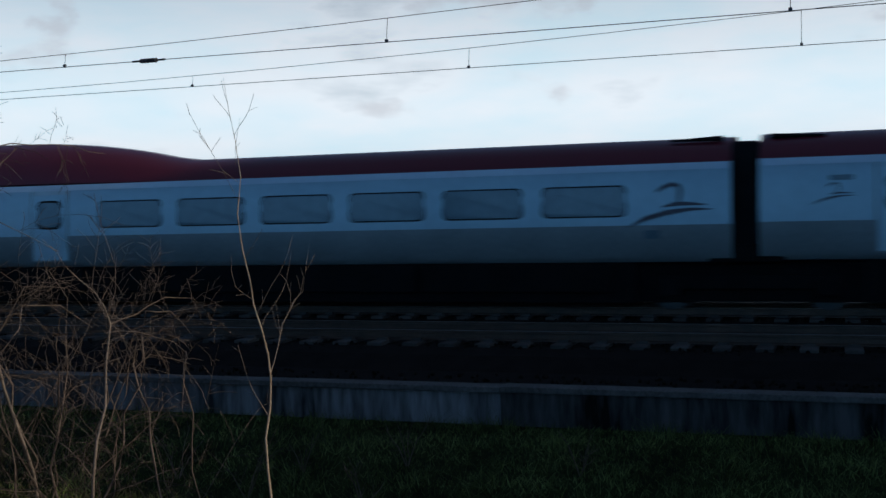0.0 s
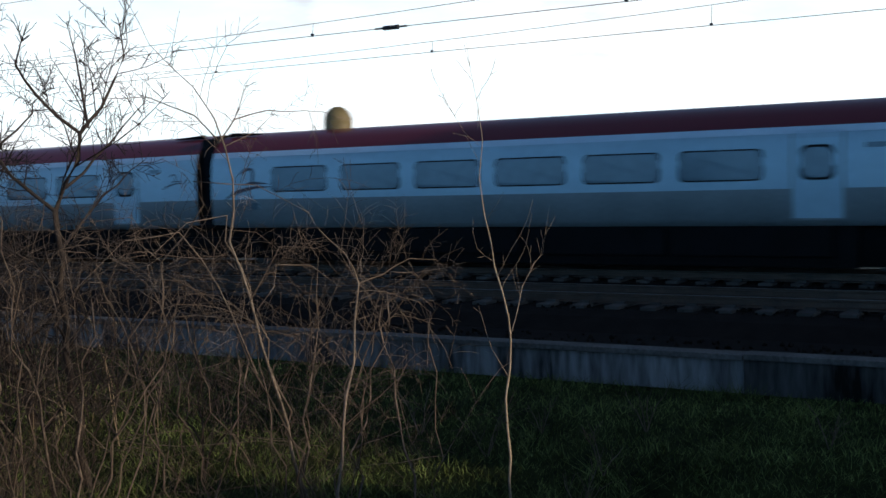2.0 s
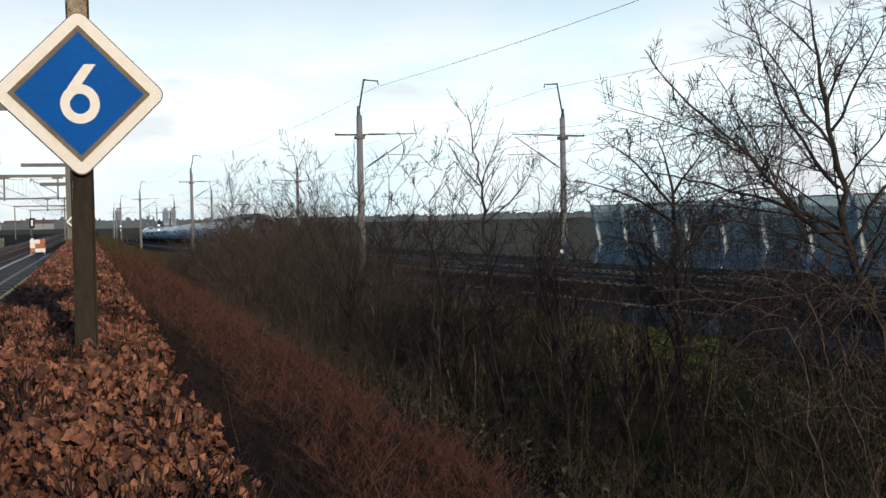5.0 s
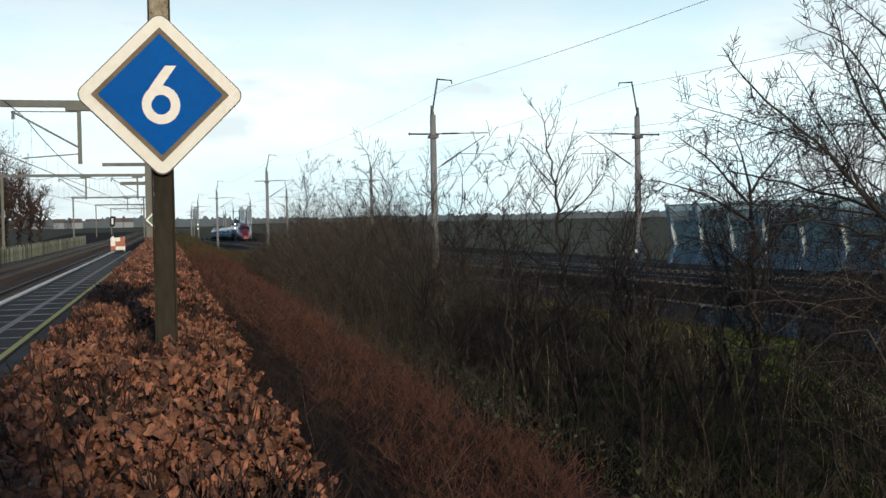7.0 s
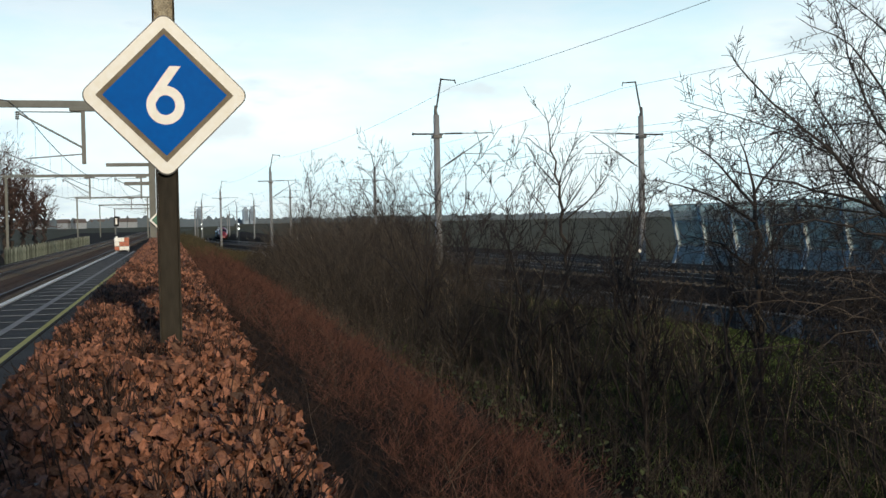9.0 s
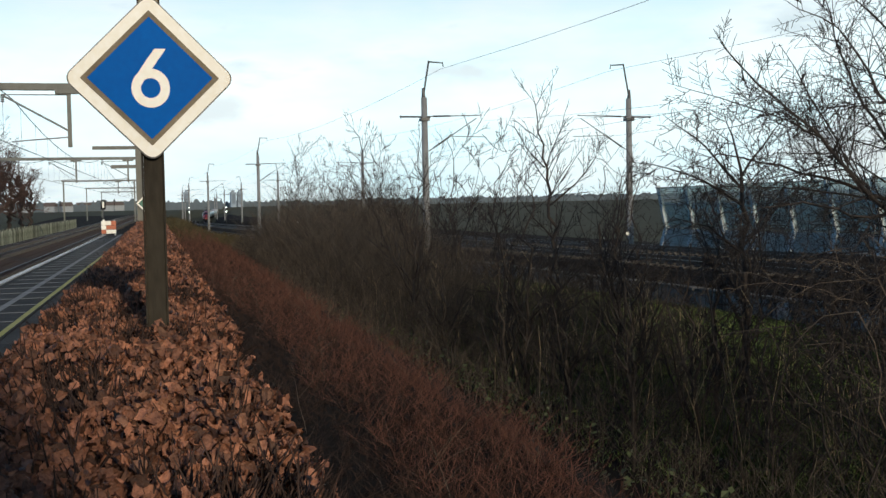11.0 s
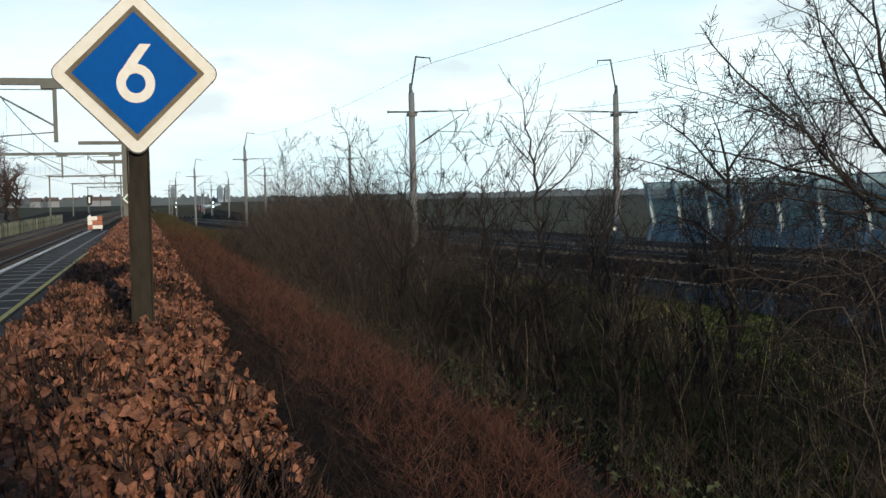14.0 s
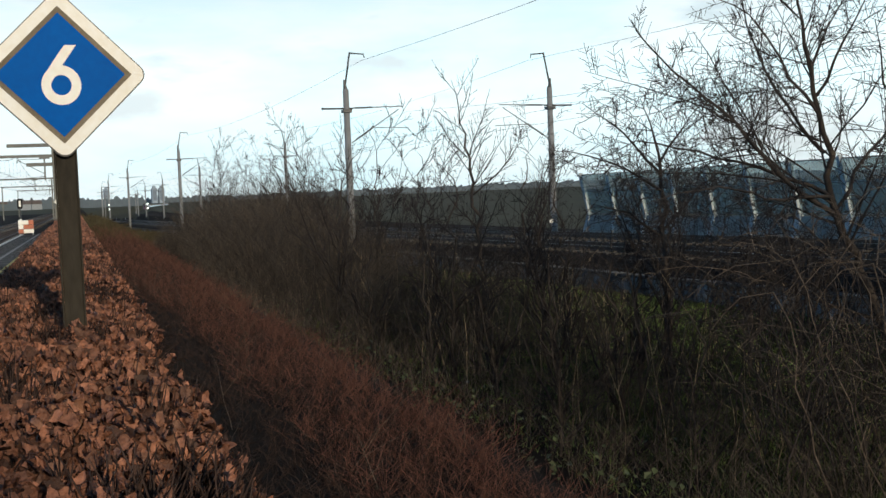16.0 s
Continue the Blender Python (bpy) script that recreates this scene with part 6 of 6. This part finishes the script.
def build_markers():
    """Small trackside marker posts with lamps or white plates."""
    for x, y, zs in ((18.4, 188.0, (0.55, 1.25)), (15.6, 250.0, (0.3, 1.2)), (27.2, 57.5, (-0.35,)), (16.0, 100.0, (0.0,)), (17.6, 118.0, (-0.2,))):
        x += bend(y)
        m = empty("trackside_marker", pose(x, y, -1.0), label="small trackside post with pale lit marker", category="marker")
        b = BM()
        rod(b, (0, 0, -fall(y)), (0, 0, max(zs) + 1.15), 0.04)
        part("post", b, M_DARKSTEEL, m)
        for z in zs:
            b = BM()
            box(b, -0.10, -0.08, z + 0.90, 0.10, -0.035, z + 1.10, 0.03)
            part("marker_lamp", b, M_LAMPW if y > 150 else M_WHITE, m, "pale marker")


def build_old_line():
    for k, off in ((0, -1.75), (1, -6.0)):
        build_track(-3.75 + off, -40, 330, "old_track", "old railway track with rusty brown ballast beside the platform", -0.76, 0.050, False, 0.6, False, M_RUSTBALLAST)
    # portals over the tracks
    for y, xl, xr in ((42.0, -9.5, 1.17), (103.0, -9.0, 2.86), (189.0, -6.2, 4.45), (262.0, -3.9, 7.0), (330.0, -1.0, 10.0)):
        g = empty("catenary_portal", pose(0, y, 0), label="pale grey steel catenary portal across the old tracks", category="catenary portal", group="portals of the old line")
        for x in (xl, xr):
            b = BM()
            box(b, x - 0.10, -0.03, -1.2, x + 0.10, 0.03, 5.9)
            box(b, x - 0.11, -0.13, -1.2, x - 0.085, 0.13, 5.9)
            box(b, x + 0.085, -0.13, -1.2, x + 0.11, 0.13, 5.9)
            part("leg", b, M_PORTAL, g)
        b = BM()
        box(b, xl - 0.3, -0.10, 5.7, xr + 0.3, 0.10, 5.94, 0.01)
        part("beam", b, M_PORTAL, g)
        edge = plat_edge(y)
        for c in (edge - 1.75 + 2.3, edge - 6.0 + 2.3):
            b = BM()
            box(b, c - 0.07, -0.07, 3.75, c + 0.07, 0.07, 5.7)
            box(b, c - 0.45, -0.12, 5.58, c + 0.45, 0.12, 5.72, 0.02)
            part("drop_post", b, M_PORTAL, g)
            b = BM()
            rod(b, (c, 0, 4.3), (c - 2.1, 0, 5.5), 0.035)
            rod(b, (c, 0, 5.55), (c - 2.2, 0, 5.55), 0.02)
            rod(b, (c, 0, 4.1), (c - 1.9, 0, 3.95), 0.022)
            for j in range(4):
                rod(b, (c - 2.15, 0, 5.55 - 0.07 * j), (c - 2.15, 0, 5.5 - 0.07 * j), 0.08, 0.05)
            part("cantilever", b, M_GALV, g)
        if y < 50:
            for z, ln in ((3.72, 1.45), (3.06, 0.85)):
                b = BM()
                box(b, xr - 0.10 - ln, -0.05, z - 0.06, xr - 0.10, 0.05, z + 0.06, 0.01)
                part("side_arm", b, M_PORTAL, g)
            for rad, dy, nm, mm in ((0.34, -0.17, "sign_rim", M_WHITE), (0.26, -0.18, "sign_face", M_GREENPAINT)):
                b = BM()
                bmesh.ops.create_cone(b, cap_ends=True, segments=4, radius1=rad, radius2=rad, depth=0.03)
                bmesh.ops.rotate(b, verts=b.verts, matrix=Matrix.Rotation(radians(90), 3, "X"))
                bmesh.ops.translate(b, verts=b.verts, vec=(xr + 0.20, dy, 1.76))
                part(nm, b, mm, g)
    for off, z, sg in ((-1.75, 3.95, 0), (-6.0, 3.95, 0), (-1.75, 4.6, 1), (-6.0, 4.6, 1)):
        vs, fs = [], []
        ys = [-40 + 5 * i for i in range(75)]
        for y in ys:
            k = ((y - 42) % 61) / 61
            zz = z + (1.25 * (2 * k - 1) ** 2 if sg else 0)
            x = plat_edge(y) + off + 0.15
            vs += [(x - 0.02, y, zz), (x + 0.02, y, zz - 0.008), (x, y, zz + 0.03)]
        for j in range(len(ys) - 1):
            fs += [(3 * j + k, 3 * j + (k + 1) % 3, 3 * j + 3 + (k + 1) % 3, 3 * j + 3 + k) for k in range(3)]
        for j in range(len(ys) if sg else 0):
            y = ys[j] + 2.0
            k = ((y - 42) % 61) / 61
            x, o = plat_edge(y) + off + 0.15, len(vs)
            for zz in (3.95, 4.6 + 1.25 * (2 * k - 1) ** 2):
                vs += [(x - 0.006, y, zz), (x + 0.006, y - 0.004, zz), (x, y + 0.007, zz)]
            fs += [(o + q, o + (q + 1) % 3, o + 3 + (q + 1) % 3, o + 3 + q) for q in range(3)]
        tagged(put("catenary_wire", mesh_of("catenary_wire", vs, fs, M_WIRE)), "thin overhead wire above the old track", "overhead wire")
    # signal, small diamond sign, fence
    s = empty("railway_signal", pose(-0.3, 150, 0), label="black railway signal head on a slim striped mast", category="signal")
    b = BM()
    rod(b, (0, 0, -1.2), (0, 0, 2.4), 0.07)
    part("mast", b, M_DARKSTEEL, s)
    b = BM()
    box(b, -0.30, -0.08, 1.35, 0.30, 0.08, 2.6, 0.15)
    part("head", b, M_RUBBER, s)
    b = BM()
    box(b, -0.12, -0.1, 1.6, 0.12, -0.082, 2.35, 0.008)
    part("face", b, M_WHITE, s)
    b = BM()
    box(b, -0.11, -0.11, -0.9, 0.11, -0.075, 0.1)
    part("striped_plate", b, M_WHITE, s)
    f = empty("fence", label="weathered pale plank fence along the old line", category="fence", kind="structure")
    bm = BM()
    box(bm, -0.05, -0.09, 0, 0.05, 0.09, 1.25, 0.01)
    post = bpy.data.meshes.new("fence_slat")
    bm.to_mesh(post)
    bm.free()
    post.materials.append(M_FENCE)
    for i in range(150):
        y = 92 + 0.55 * i
        put("fence_slat", post, f, m=pose(plat_edge(y) - 9.1, y, -1.3 + 0.12 * math.sin(i * 1.7)))


# ---- distance ----
def build_distance():
    rnd = random.Random(61)
    def wood(name, y, x0, x1, h, seed, label):
        r = random.Random(seed)
        vs, fs = [], []
        n = int((x1 - x0) / 1.6)
        for i in range(n + 1):
            x = x0 + (x1 - x0) * i / n
            top = h * (0.45 + 0.35 * noise.noise((x * 0.02, seed, 0)) + 0.45 * r.random() ** 2)
            vs += [(x, y + 30 * noise.noise((x * 0.004, seed, 1)), -2), (x, y + 30 * noise.noise((x * 0.004, seed, 1)), top), (x, y + 60, -2)]
        for i in range(n):
            o = 3 * i
            fs += [(o, o + 3, o + 4, o + 1), (o + 1, o + 4, o + 5, o + 2)]
        tagged(put(name, mesh_of(name, vs, fs, M_HAZEWOOD)), label, "woodland", kind="backdrop")
    # the woods' haze is only their blue-grey base colour
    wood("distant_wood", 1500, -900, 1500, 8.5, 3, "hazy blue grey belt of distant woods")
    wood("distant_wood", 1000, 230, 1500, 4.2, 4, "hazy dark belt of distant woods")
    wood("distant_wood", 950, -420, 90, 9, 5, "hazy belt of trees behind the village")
    # wooded edge off to the side, seen behind the noise barrier
    vs, fs = [], []
    for i in range(120):
        y = -500 + 18 * i
        x = 900 + 40 * noise.noise((y * 0.01, 0, 7))
        h = 4 * (0.5 + 0.6 * rnd.random() ** 2)
        vs += [(x, y, -2), (x, y, h), (x + 50, y, -2)]
    for i in range(119):
        o = 3 * i
        fs += [(o, o + 3, o + 4, o + 1), (o + 1, o + 4, o + 5, o + 2)]
    tagged(put("distant_wood", mesh_of("distant_wood", vs, fs, M_HAZEWOOD)), "low belt of trees across the fields", "woodland", kind="backdrop")
    # unseen jagged belt of trees behind the viewpoint, added to shade the near hedge
    vs, fs = [], []
    for i in range(90):
        x = -26.0 + 0.32 * i
        h = 8.85 - 0.9 * smooth_step(1.5, 2.1, x) + 0.2 * noise.noise((x * 0.5, 0, 9)) + 0.8 * rnd.random()
        vs += [(x, -26, -2), (x, -26 + rnd.uniform(-1, 1), h), (x, -30, -2)]
    for i in range(89):
        o = 3 * i
        fs += [(o, o + 3, o + 4, o + 1), (o + 1, o + 4, o + 5, o + 2)]
    tagged(put("tree_belt", mesh_of("tree_belt", vs, fs, M_HAZEWOOD)), "unseen belt of trees added to shade the near hedge", "woodland", kind="backdrop")
    # second unseen belt, added to shade the grass, wall and tracks
    vs, fs = [], []
    for i in range(60):
        x = 9.0 + 0.7 * i if i < 16 else 20.2 + 2.0 * (i - 16)
        h = min(13.0, 6.3 + 1.25 * max(0.0, x - 13.3)) + 1.0 * noise.noise((x * 0.6, 0, 4)) + 1.2 * rnd.random()
        vs += [(x, -26, -2), (x, -26 + rnd.uniform(-1, 1), h), (x, -30, -2)]
    for i in range(59):
        o = 3 * i
        fs += [(o, o + 3, o + 4, o + 1), (o + 1, o + 4, o + 5, o + 2)]
    tagged(put("tree_belt", mesh_of("tree_belt", vs, fs, M_HAZEWOOD)), "unseen belt of trees added to shade the grass and tracks", "woodland", kind="backdrop")
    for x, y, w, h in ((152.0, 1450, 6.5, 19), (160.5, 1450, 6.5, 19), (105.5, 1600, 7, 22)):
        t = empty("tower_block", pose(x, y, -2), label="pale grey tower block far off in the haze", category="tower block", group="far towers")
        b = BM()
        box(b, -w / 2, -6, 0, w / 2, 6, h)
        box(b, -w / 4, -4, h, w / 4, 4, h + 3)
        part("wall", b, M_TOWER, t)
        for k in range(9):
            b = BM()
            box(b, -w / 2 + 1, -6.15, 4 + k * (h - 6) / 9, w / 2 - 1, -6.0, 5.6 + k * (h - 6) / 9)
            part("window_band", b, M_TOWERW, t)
    for i in range(14):
        x, y = -74 + 7.0 * i + rnd.uniform(-3, 3), rnd.uniform(900, 1010)
        h = empty("house", pose(x, y, -1.4, rz=rnd.uniform(-30, 30)), label="small pale house with a dark pitched roof", category="house", group="houses of the village")
        b = BM()
        box(b, -4, -3, 0, 4, 3, 4.5)
        part("wall", b, M_HOUSE, h)
        b = BM()
        vsr = [b.verts.new(q) for q in ((-4.3, -3.4, 4.4), (4.3, -3.4, 4.4), (4.3, 3.4, 4.4), (-4.3, 3.4, 4.4), (-4.3, 0, 7.4), (4.3, 0, 7.4))]
        for f in ((0, 1, 5, 4), (2, 3, 4, 5), (0, 4, 3), (1, 2, 5), (3, 2, 1, 0)):
            b.faces.new([vsr[q] for q in f])
        part("roof", b, M_ROOFT, h)


build_ground()
build_wall()
build_track(NEAR, -40, 480, "near_track", "high-speed railway track on concrete sleepers", RAIL)
build_track(FAR, -40, 480, "far_track", "high-speed railway track carrying the train", RAIL)
build_ballast_stones()
build_barrier()
build_overhead()
build_train()
build_platform()
build_old_line()
build_markers()
build_barrier_board()
build_sign()
build_trees()
build_sprouts()
build_scrub()
build_grass()
build_distance()
build_hedge()


def motions():
    """The train runs away along the far track; each car follows the line's curve."""
    lead = CAR_ROWS[-1][0]
    for car, y0 in CAR_ROWS:
        rows = []
        for i in range(33):
            t = 0.5 * i
            y = y0 + SPEED * t
            turn = -math.degrees(math.atan(max(0.0, y - 150 - 9) / 3750.0))
            tilt = fall_slope(y - 9) * (1 if car is lead else -1)
            rows.append((t, pose(FAR + bend(y), y, RAIL - fall(y), tilt, 0, turn + (180 if car is lead else 0))))
        walk(car, rows)


motions()
